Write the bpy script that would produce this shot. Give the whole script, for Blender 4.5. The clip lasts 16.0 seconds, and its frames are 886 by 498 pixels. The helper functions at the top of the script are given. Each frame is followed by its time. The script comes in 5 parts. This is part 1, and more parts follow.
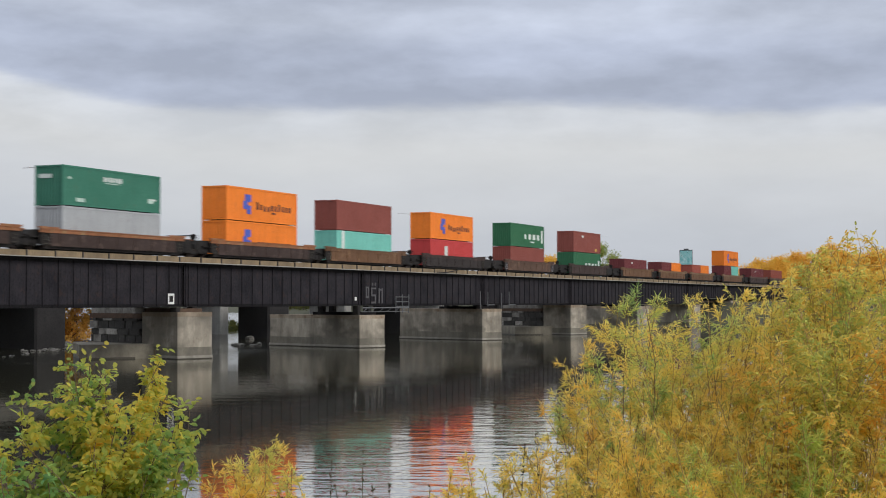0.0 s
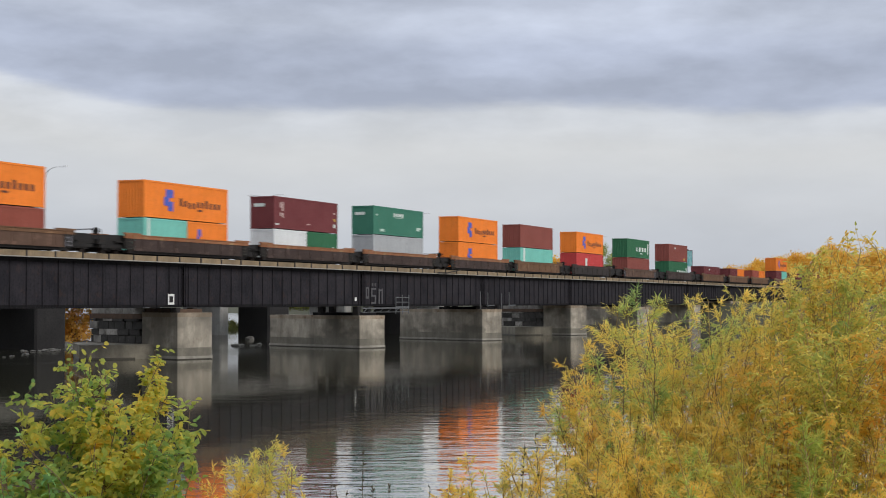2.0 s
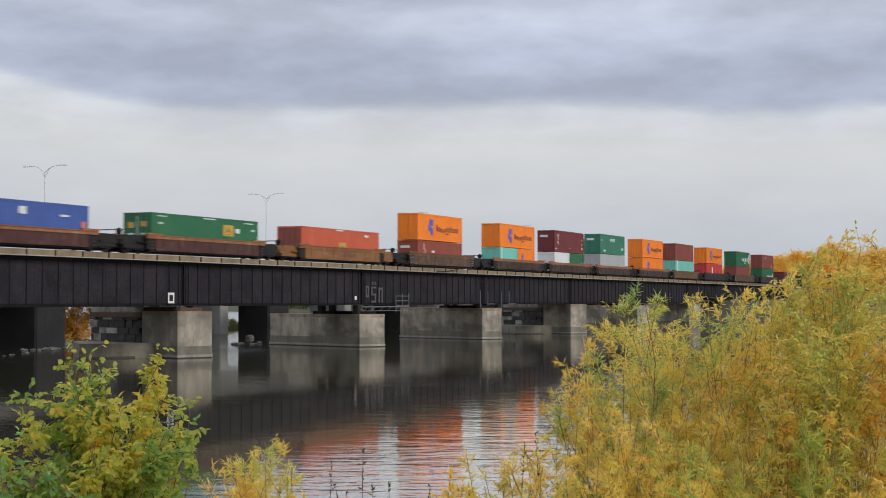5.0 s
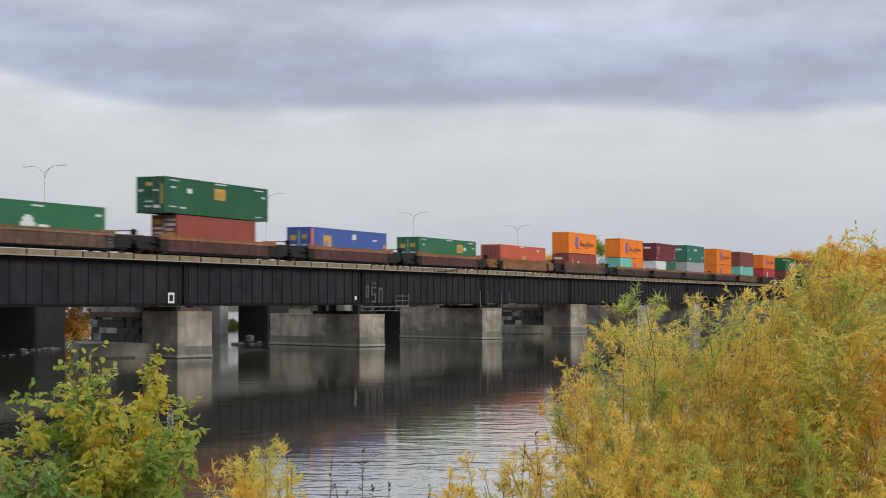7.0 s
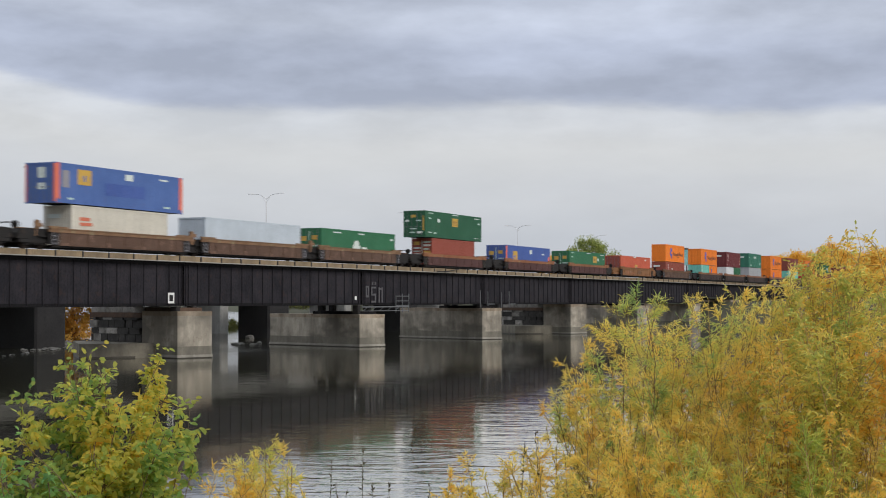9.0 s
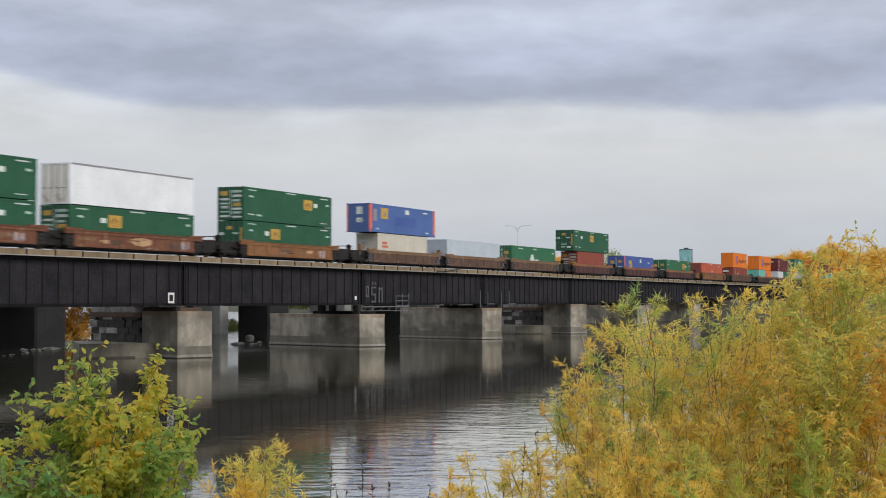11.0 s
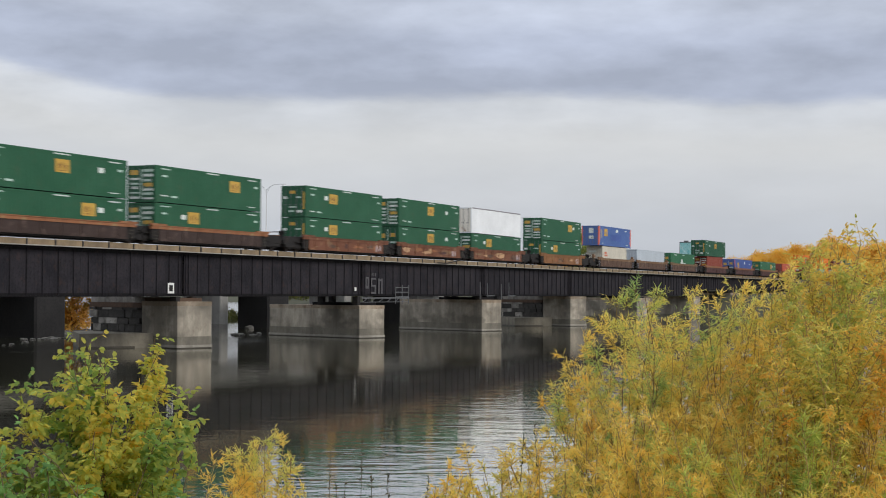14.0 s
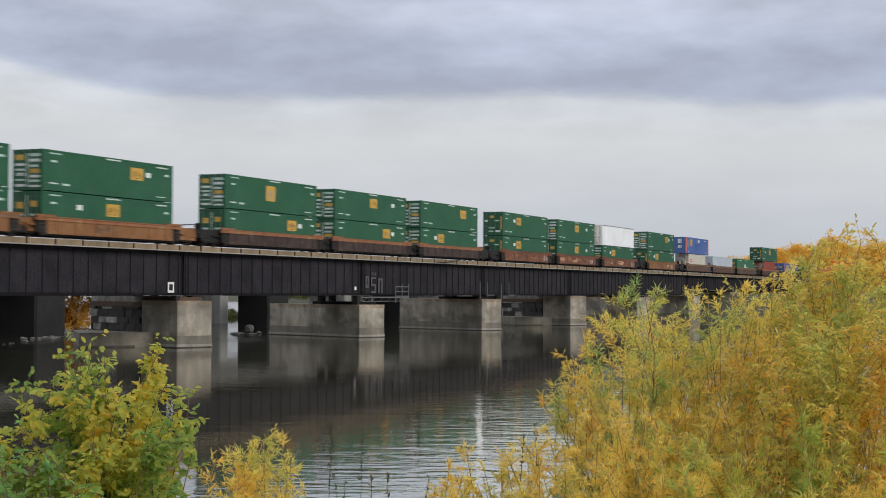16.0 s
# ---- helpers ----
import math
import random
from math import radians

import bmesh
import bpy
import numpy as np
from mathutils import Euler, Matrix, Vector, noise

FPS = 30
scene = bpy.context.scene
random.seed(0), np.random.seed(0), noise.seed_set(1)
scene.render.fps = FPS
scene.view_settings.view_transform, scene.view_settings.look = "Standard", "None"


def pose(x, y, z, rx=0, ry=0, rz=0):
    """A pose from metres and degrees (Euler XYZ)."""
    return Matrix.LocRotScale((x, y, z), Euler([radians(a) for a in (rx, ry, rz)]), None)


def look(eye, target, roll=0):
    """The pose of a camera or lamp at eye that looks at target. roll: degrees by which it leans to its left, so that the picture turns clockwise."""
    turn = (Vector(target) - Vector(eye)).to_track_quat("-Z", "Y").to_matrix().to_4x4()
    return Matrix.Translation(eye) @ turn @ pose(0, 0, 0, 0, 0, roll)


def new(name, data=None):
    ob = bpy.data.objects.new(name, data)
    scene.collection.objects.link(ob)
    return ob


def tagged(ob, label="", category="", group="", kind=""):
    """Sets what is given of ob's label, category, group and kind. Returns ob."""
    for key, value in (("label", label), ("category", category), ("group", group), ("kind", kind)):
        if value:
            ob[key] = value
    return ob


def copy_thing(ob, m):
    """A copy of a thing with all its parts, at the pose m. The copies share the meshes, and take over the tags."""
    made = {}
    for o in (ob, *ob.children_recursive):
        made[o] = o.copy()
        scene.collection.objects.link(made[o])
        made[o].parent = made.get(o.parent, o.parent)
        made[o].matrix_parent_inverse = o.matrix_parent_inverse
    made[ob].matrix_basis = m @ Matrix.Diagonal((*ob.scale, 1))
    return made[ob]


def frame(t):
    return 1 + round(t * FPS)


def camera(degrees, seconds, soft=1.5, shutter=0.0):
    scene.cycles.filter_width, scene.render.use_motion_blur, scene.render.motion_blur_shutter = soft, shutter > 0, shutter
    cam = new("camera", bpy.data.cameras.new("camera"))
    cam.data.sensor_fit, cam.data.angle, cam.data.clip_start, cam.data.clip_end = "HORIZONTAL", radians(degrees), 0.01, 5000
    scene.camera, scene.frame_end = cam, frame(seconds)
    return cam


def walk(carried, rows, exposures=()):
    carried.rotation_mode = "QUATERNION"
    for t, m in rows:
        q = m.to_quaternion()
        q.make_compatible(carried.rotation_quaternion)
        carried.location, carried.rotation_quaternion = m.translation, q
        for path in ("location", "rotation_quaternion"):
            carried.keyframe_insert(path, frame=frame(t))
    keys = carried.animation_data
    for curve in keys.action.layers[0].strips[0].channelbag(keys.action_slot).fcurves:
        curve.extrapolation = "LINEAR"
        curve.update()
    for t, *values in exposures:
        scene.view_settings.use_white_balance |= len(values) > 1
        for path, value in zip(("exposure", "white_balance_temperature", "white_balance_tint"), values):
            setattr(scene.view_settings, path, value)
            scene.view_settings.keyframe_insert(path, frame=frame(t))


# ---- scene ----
# Plan: x runs along the railway bridge, y across it (away from the camera), z up, the river's surface at z = 0.
# ---------------------------------------------------------------- camera
EYE = (0.0, -67.705, 4.457)
HEADING, TILT = radians(66.586), 1.946


def aim(drop, roll):
    """The camera's pose, with its tilt lowered by drop (degrees)."""
    e = radians(TILT - drop)
    way = Vector((math.sin(HEADING) * math.cos(e), math.cos(HEADING) * math.cos(e), math.sin(e)))
    return look(EYE, Vector(EYE) + way * 50, roll)


cam = camera(32.085, 16.0, soft=1.0, shutter=0.6)
CAMERA_ROWS = [(0.0, 0.0, 0), (0.4, -0.025, 0), (1.8, -0.02, 0), (3.0, 0.01, 0), (6.3, 0.035, 0), (9.2, 0.03, 0), (11.3, 0.035, 0),
               (12.2, 0.018, 0), (12.5, 0.03, 0), (12.6, 0.065, .035), (12.8, 0.155, .12), (12.9, 0.205, .17), (13.0, 0.235, .19),
               (13.2, 0.27, .22), (13.5, 0.315, .26), (14.0, 0.345, .295), (14.5, 0.36, .31), (16.0, 0.37, .316)]
walk(cam, [(t, aim(d, r)) for t, d, r in CAMERA_ROWS], [(0, -0.05), (16, -0.05)])

# ---------------------------------------------------------------- sky and sun
SUN_UP, SUN_TURN = radians(38), radians(195)
world = bpy.data.worlds.new("overcast_sky")
scene.world = world
world.use_nodes = True
wn, wl = world.node_tree.nodes, world.node_tree.links
wn.clear()


def wnode(kind, **values):
    n = wn.new(kind)
    for k, v in values.items():
        n.inputs[k].default_value = v
    return n


def wmath(op, a, b=0.0):
    n = wn.new("ShaderNodeMath")
    n.operation = op
    for sock, v in zip(n.inputs, (a, b)):
        if hasattr(v, "is_output"):
            wl.new(v, sock)
        else:
            sock.default_value = v
    return n.outputs[0]


sky = wn.new("ShaderNodeTexSky")
sky.sky_type = "NISHITA"
sky.sun_disc = False
sky.sun_elevation, sky.sun_rotation = SUN_UP, SUN_TURN
coord = wn.new("ShaderNodeTexCoord")
sep = wn.new("ShaderNodeSeparateXYZ")
wl.new(coord.outputs["Generated"], sep.inputs[0])


def wnoise(scale, squeeze, detail, rough=0.55, shift=0.0):
    m = wn.new("ShaderNodeMapping")
    m.inputs["Scale"].default_value = (1, 1, squeeze)
    m.inputs["Location"].default_value = (shift, shift * .7, 0)
    wl.new(coord.outputs["Generated"], m.inputs[0])
    n = wnode("ShaderNodeTexNoise", Scale=scale, Detail=detail, Roughness=rough)
    wl.new(m.outputs[0], n.inputs["Vector"])
    return n.outputs["Fac"]


# cloud sheets lie nearly level: the lower edge of the dark sheet wavers with two sizes of noise
waver = wmath("ADD", wmath("MULTIPLY", wmath("SUBTRACT", wnoise(5, 2.5, 3), .5), .022), wmath("MULTIPLY", wmath("SUBTRACT", wnoise(16, 5, 5, .6, 3), .5), .010))
# towards the north-west the sheet's edge rises
west = wn.new("ShaderNodeVectorMath")
west.operation = "DOT_PRODUCT"
wl.new(coord.outputs["Generated"], west.inputs[0])
west.inputs[1].default_value = (math.cos(HEADING), -math.sin(HEADING), 0)
rise = wn.new("ShaderNodeMapRange")
rise.interpolation_type = "SMOOTHSTEP"
for key_, val_ in (("From Min", -.34), ("From Max", -.15), ("To Min", -.026), ("To Max", 0.0)):
    rise.inputs[key_].default_value = val_
wl.new(west.outputs["Value"], rise.inputs[0])
height = wmath("ADD", wmath("ADD", sep.outputs["Z"], waver), rise.outputs[0])
sheet = wn.new("ShaderNodeValToRGB")
sheet.color_ramp.interpolation = "EASE"
wl.new(wmath("MULTIPLY", height, 2.0), sheet.inputs[0])
stops = [(0.0, (.50, .53, .60)), (.06, (.56, .59, .65)), (.13, (.63, .65, .69)), (.19, (.69, .70, .715)), (.238, (.66, .685, .73)), (.258, (.455, .50, .62)),
         (.31, (.455, .50, .62)), (.36, (.53, .575, .685)), (.42, (.46, .505, .62)), (.55, (.55, .59, .68)), (1.0, (.62, .65, .70))]
while len(sheet.color_ramp.elements) < len(stops):
    sheet.color_ramp.elements.new(0.5)
for el, (p, c) in zip(sheet.color_ramp.elements, stops):
    el.position, el.color = p, (*c, 1)
puff = wn.new("ShaderNodeMapRange")
puff.inputs["From Min"].default_value, puff.inputs["From Max"].default_value = .36, .66
puff.inputs["To Min"].default_value, puff.inputs["To Max"].default_value = .88, 1.15
wl.new(wnoise(11, 3.2, 5, .55, 7), puff.inputs[0])
cloud = wn.new("ShaderNodeVectorMath")
cloud.operation = "SCALE"
wl.new(sheet.outputs[0], cloud.inputs[0])
lumpy = wn.new("ShaderNodeMapRange")
for key_, val_ in (("From Min", .09), ("From Max", .14), ("To Min", .22), ("To Max", 1.0)):
    lumpy.inputs[key_].default_value = val_
wl.new(sep.outputs["Z"], lumpy.inputs[0])
# an overcast sky is brightest overhead
zenith = wn.new("ShaderNodeMapRange")
zenith.interpolation_type = "SMOOTHSTEP"
for key_, val_ in (("From Min", .24), ("From Max", .75), ("To Min", 10.0), ("To Max", 16.0)):
    zenith.inputs[key_].default_value = val_
wl.new(sep.outputs["Z"], zenith.inputs[0])
uneven = wmath("ADD", 1.0, wmath("MULTIPLY", wmath("SUBTRACT", puff.outputs[0], 1.0), lumpy.outputs[0]))
# a thinner, brighter place in the dark sheet over the far bank
thin_x = wmath("POWER", wmath("ABSOLUTE", wmath("DIVIDE", wmath("SUBTRACT", west.outputs["Value"], .075), .12)), 2.0)
thin_z = wmath("POWER", wmath("ABSOLUTE", wmath("DIVIDE", wmath("SUBTRACT", wmath("ADD", sep.outputs["Z"], waver), .168), .030)), 2.0)
thin = wmath("MULTIPLY", wmath("MAXIMUM", wmath("SUBTRACT", 1.0, wmath("ADD", thin_x, thin_z)), 0.0), .24)
wl.new(wmath("MULTIPLY", wmath("ADD", uneven, thin), zenith.outputs[0]), cloud.inputs["Scale"])
mixed = wn.new("ShaderNodeMix")
mixed.data_type = "RGBA"
mixed.inputs["Factor"].default_value = 0.94
wl.new(sky.outputs[0], mixed.inputs[6])
wl.new(cloud.outputs[0], mixed.inputs[7])
back = wnode("ShaderNodeBackground", Strength=0.1)
wl.new(mixed.outputs[2], back.inputs["Color"])
wout = wn.new("ShaderNodeOutputWorld")
wl.new(back.outputs[0], wout.inputs[0])

sun = new("sun", bpy.data.lights.new("sun", "SUN"))
sun.data.energy, sun.data.angle, sun.data.color = 1.8, radians(20), (1.0, .95, .88)
sun.matrix_world = look((0, 0, 60), Vector((0, 0, 60)) - Vector((math.sin(SUN_TURN) * math.cos(SUN_UP), math.cos(SUN_TURN) * math.cos(SUN_UP), math.sin(SUN_UP))))

# ---------------------------------------------------------------- materials


def surface(name, a, b, rough=.6, metal=0.0, grain=6.0, blotch=.6, bump=.15, streak=0.0, stain=None, stain_amount=.4, rough_var=.12, space="Object", island=0.0, ior=1.45, wash=0.0, gloom=0.0):
    """A worn surface between the colours a and b: blotches, fine grain, rain streaks, stains and a fine relief, in metres."""
    m = bpy.data.materials.new(name)
    m.use_nodes = True
    n, l = m.node_tree.nodes, m.node_tree.links
    p = n["Principled BSDF"]
    p.inputs["Metallic"].default_value, p.inputs["IOR"].default_value = metal, ior
    tc = n.new("ShaderNodeTexCoord")
    where = tc.outputs["Object"]
    if space == "World":
        where = n.new("ShaderNodeNewGeometry").outputs["Position"]

    def tex(scale, detail, rough_, stretch=(1, 1, 1)):
        mp = n.new("ShaderNodeMapping")
        mp.inputs["Scale"].default_value = stretch
        l.new(where, mp.inputs[0])
        t = n.new("ShaderNodeTexNoise")
        t.inputs["Scale"].default_value, t.inputs["Detail"].default_value, t.inputs["Roughness"].default_value = scale, detail, rough_
        l.new(mp.outputs[0], t.inputs["Vector"])
        return t.outputs["Fac"]

    def ranged(v, lo, hi, to0=0.0, to1=1.0):
        r = n.new("ShaderNodeMapRange")
        for k, x in (("From Min", lo), ("From Max", hi), ("To Min", to0), ("To Max", to1)):
            r.inputs[k].default_value = x
        l.new(v, r.inputs[0])
        return r.outputs[0]

    def mix(f, x, y):
        k = n.new("ShaderNodeMix")
        k.data_type = "RGBA"
        l.new(f, k.inputs["Factor"])
        for s, v in ((k.inputs[6], x), (k.inputs[7], y)):
            if hasattr(v, "is_output"):
                l.new(v, s)
            else:
                s.default_value = (*v, 1)
        return k.outputs[2]

    big, small = tex(blotch, 4, .6), tex(grain, 5, .65)
    c = mix(ranged(big, .35, .65), a, b)
    dark = tuple(x * .62 for x in a)
    c = mix(ranged(small, .5, .78, 0, .6), c, dark)
    if streak:
        c = mix(ranged(tex(1.0, 4, .6, (5.0, 5.0, .22)), .5, .74, 0, streak), c, tuple(x * .45 for x in a))
    if wash:
        # broad runs of old damp
        c = mix(ranged(tex(1.0, 4, .6, (.75, .75, .20)), .42, .62, 0, wash), c, tuple(x * .42 for x in b))
    if gloom:
        # large soft patches of soot and damp
        c = mix(ranged(tex(.30, 3, .5, (1, 1, 1.5)), .46, .60, 0, gloom), c, tuple(x * .36 for x in b))
    if stain:
        c = mix(ranged(tex(blotch * 2.7, 6, .7), .56, .68, 0, stain_amount), c, stain)
    if island:
        rnd = n.new("ShaderNodeObjectInfo").outputs["Random"]
        hsv = n.new("ShaderNodeHueSaturation")
        l.new(ranged(rnd, 0, 1, 1 - island, 1 + island), hsv.inputs["Value"])
        l.new(c, hsv.inputs["Color"])
        c = hsv.outputs[0]
    l.new(c, p.inputs["Base Color"])
    l.new(ranged(small, .3, .7, max(rough - rough_var, .02), min(rough + rough_var, 1)), p.inputs["Roughness"])
    if bump:
        bn = n.new("ShaderNodeBump")
        bn.inputs["Strength"].default_value, bn.inputs["Distance"].default_value = bump, .03
        l.new(small, bn.inputs["Height"])
        l.new(bn.outputs[0], p.inputs["Normal"])
    return m


def leafage(name, ramp, gloss=.7, through_light=.74):
    """Leaves, each of its own shade along the ramp."""
    m = bpy.data.materials.new(name)
    m.use_nodes = True
    n, l = m.node_tree.nodes, m.node_tree.links
    p = n["Principled BSDF"]
    p.inputs["Roughness"].default_value, p.inputs["IOR"].default_value = gloss, 1.3
    g = n.new("ShaderNodeNewGeometry")
    info = n.new("ShaderNodeObjectInfo")
    add = n.new("ShaderNodeMath")
    add.operation = "ADD"
    l.new(g.outputs["Random Per Island"], add.inputs[0])
    l.new(info.outputs["Random"], add.inputs[1])
    fr = n.new("ShaderNodeMath")
    fr.operation = "FRACT"
    l.new(add.outputs[0], fr.inputs[0])
    # neighbouring leaves tend to turn together
    t = n.new("ShaderNodeTexNoise")
    t.inputs["Scale"].default_value, t.inputs["Detail"].default_value = 2.2, 3
    l.new(g.outputs["Position"], t.inputs["Vector"])
    r = n.new("ShaderNodeMapRange")
    r.inputs["From Min"].default_value, r.inputs["From Max"].default_value = .3, .7
    l.new(t.outputs["Fac"], r.inputs[0])
    mixv = n.new("ShaderNodeMix")
    mixv.inputs["Factor"].default_value = .64
    l.new(fr.outputs[0], mixv.inputs[2])
    l.new(r.outputs[0], mixv.inputs[3])
    cr = n.new("ShaderNodeValToRGB")
    while len(cr.color_ramp.elements) < len(ramp):
        cr.color_ramp.elements.new(.5)
    for el, (pos, col) in zip(cr.color_ramp.elements, ramp):
        el.position, el.color = pos, (*col, 1)
    l.new(mixv.outputs[0], cr.inputs[0])
    l.new(cr.outputs[0], p.inputs["Base Color"])
    tr = n.new("ShaderNodeBsdfTranslucent")
    l.new(cr.outputs[0], tr.inputs["Color"])
    ms = n.new("ShaderNodeMixShader")
    ms.inputs[0].default_value = through_light
    l.new(p.outputs[0], ms.inputs[1])
    l.new(tr.outputs[0], ms.inputs[2])
    l.new(ms.outputs[0], n["Material Output"].inputs[0])
    return m


def river():
    """Brown-green water with short ripples, smoother where the bridge and its piers shelter it."""
    m = bpy.data.materials.new("river_water")
    m.use_nodes = True
    n, l = m.node_tree.nodes, m.node_tree.links
    p = n["Principled BSDF"]
    p.inputs["Base Color"].default_value = (.026, .026, .017, 1)
    p.inputs["Specular Tint"].default_value = (1.0, .965, .88, 1)
    p.inputs["Roughness"].default_value, p.inputs["IOR"].default_value = .065, 1.30
    g = n.new("ShaderNodeNewGeometry")
    sx = n.new("ShaderNodeSeparateXYZ")
    l.new(g.outputs["Position"], sx.inputs[0])

    def tex(scale, detail, stretch, turn):
        mp = n.new("ShaderNodeMapping")
        mp.vector_type = "TEXTURE"
        mp.inputs["Scale"].default_value, mp.inputs["Rotation"].default_value = stretch, (0, 0, radians(turn))
        l.new(rides.outputs["Object"], mp.inputs[0])
        t = n.new("ShaderNodeTexNoise")
        t.inputs["Scale"].default_value, t.inputs["Detail"].default_value = scale, detail
        l.new(mp.outputs[0], t.inputs["Vector"])
        return t.outputs["Fac"]

    rides = n.new("ShaderNodeTexCoord")     # ripples drift with the sheet; the shelter of the bridge stays in place
    calm = n.new("ShaderNodeMapRange")
    calm.interpolation_type = "SMOOTHSTEP"
    for k, v in (("From Min", -56.0), ("From Max", -51.8), ("To Min", 1.0), ("To Max", .22)):
        calm.inputs[k].default_value = v
    lee = n.new("ShaderNodeMath")          # the bridge shelters a slightly slanting strip
    lee.operation = "MULTIPLY_ADD"
    lee.inputs[1].default_value = -.17
    near_x = n.new("ShaderNodeMath")
    near_x.operation = "MINIMUM"
    near_x.inputs[1].default_value = 120
    l.new(sx.outputs["X"], near_x.inputs[0])
    l.new(near_x.outputs[0], lee.inputs[0])
    off = n.new("ShaderNodeMath")
    off.operation = "ADD"
    off.inputs[1].default_value = 0.0
    l.new(sx.outputs["Y"], off.inputs[0])
    l.new(off.outputs[0], lee.inputs[2])
    l.new(lee.outputs[0], calm.inputs[0])
    gust = n.new("ShaderNodeMapRange")
    for k, v in (("From Min", .35), ("From Max", .65), ("To Min", .55), ("To Max", 1.25)):
        gust.inputs[k].default_value = v
    l.new(tex(.09, 2, (1, 1, 1), 20), gust.inputs[0])
    # riffles over the shoals between the piers
    stir, broken = calm.outputs[0], None
    for cx, cy, rx, ry, turn in ((104, 14, 16, 2.6, 24), (172, 34, 26, 7, 24), (126, 9, 38, 4.5, 31), (91.5, 3.9, 4.5, 6, -66), (120, 4.6, 6.5, 9, -66)):
        mp = n.new("ShaderNodeMapping")
        mp.vector_type = "TEXTURE"
        mp.inputs["Location"].default_value, mp.inputs["Scale"].default_value, mp.inputs["Rotation"].default_value = (cx, cy, 0), (rx, ry, 1), (0, 0, radians(turn))
        l.new(g.outputs["Position"], mp.inputs[0])
        far_off = n.new("ShaderNodeVectorMath")
        far_off.operation = "LENGTH"
        l.new(mp.outputs[0], far_off.inputs[0])
        patch = n.new("ShaderNodeMapRange")
        for k, v in (("From Min", .4), ("From Max", 1.0), ("To Min", .9), ("To Max", 0.0)):
            patch.inputs[k].default_value = v
        l.new(far_off.outputs["Value"], patch.inputs[0])
        most = n.new("ShaderNodeMath")
        most.operation = "MAXIMUM"
        l.new(stir, most.inputs[0])
        l.new(patch.outputs[0], most.inputs[1])
        stir = most.outputs[0]
        haze = n.new("ShaderNodeMath")
        haze.operation = "MULTIPLY_ADD"
        haze.inputs[1].default_value = .05
        l.new(patch.outputs[0], haze.inputs[0])
        if broken is None:
            haze.inputs[2].default_value = .065
        else:
            l.new(broken, haze.inputs[2])
        broken = haze.outputs[0]
    mul = n.new("ShaderNodeMath")
    mul.operation = "MULTIPLY"
    l.new(broken, p.inputs["Roughness"])      # broken water scatters its reflections
    l.new(stir, mul.inputs[0])
    l.new(gust.outputs[0], mul.inputs[1])
    b1, b2 = n.new("ShaderNodeBump"), n.new("ShaderNodeBump")
    b1.inputs["Distance"].default_value, b2.inputs["Distance"].default_value = .025, .013
    l.new(mul.outputs[0], b1.inputs["Strength"])
    l.new(mul.outputs[0], b2.inputs["Strength"])
    l.new(tex(.95, 2, (1, 2.6, 1), 21), b1.inputs["Height"])
    l.new(tex(2.5, 3, (1, 2.0, 1), 27), b2.inputs["Height"])
    l.new(b1.outputs[0], b2.inputs["Normal"])
    l.new(b2.outputs[0], p.inputs["Normal"])
    # the rippled reach shines more strongly than the sheltered one
    shine = n.new("ShaderNodeBsdfGlossy")
    shine.inputs["Color"].default_value, shine.inputs["Roughness"].default_value = (1.0, .965, .88, 1), .03
    l.new(b2.outputs[0], shine.inputs["Normal"])
    share = n.new("ShaderNodeMath")
    share.operation = "MULTIPLY"
    share.inputs[1].default_value = .80
    l.new(calm.outputs[0], share.inputs[0])
    ms = n.new("ShaderNodeMixShader")
    l.new(share.outputs[0], ms.inputs[0])
    l.new(p.outputs[0], ms.inputs[1])
    l.new(shine.outputs[0], ms.inputs[2])
    l.new(ms.outputs[0], n["Material Output"].inputs[0])
    return m


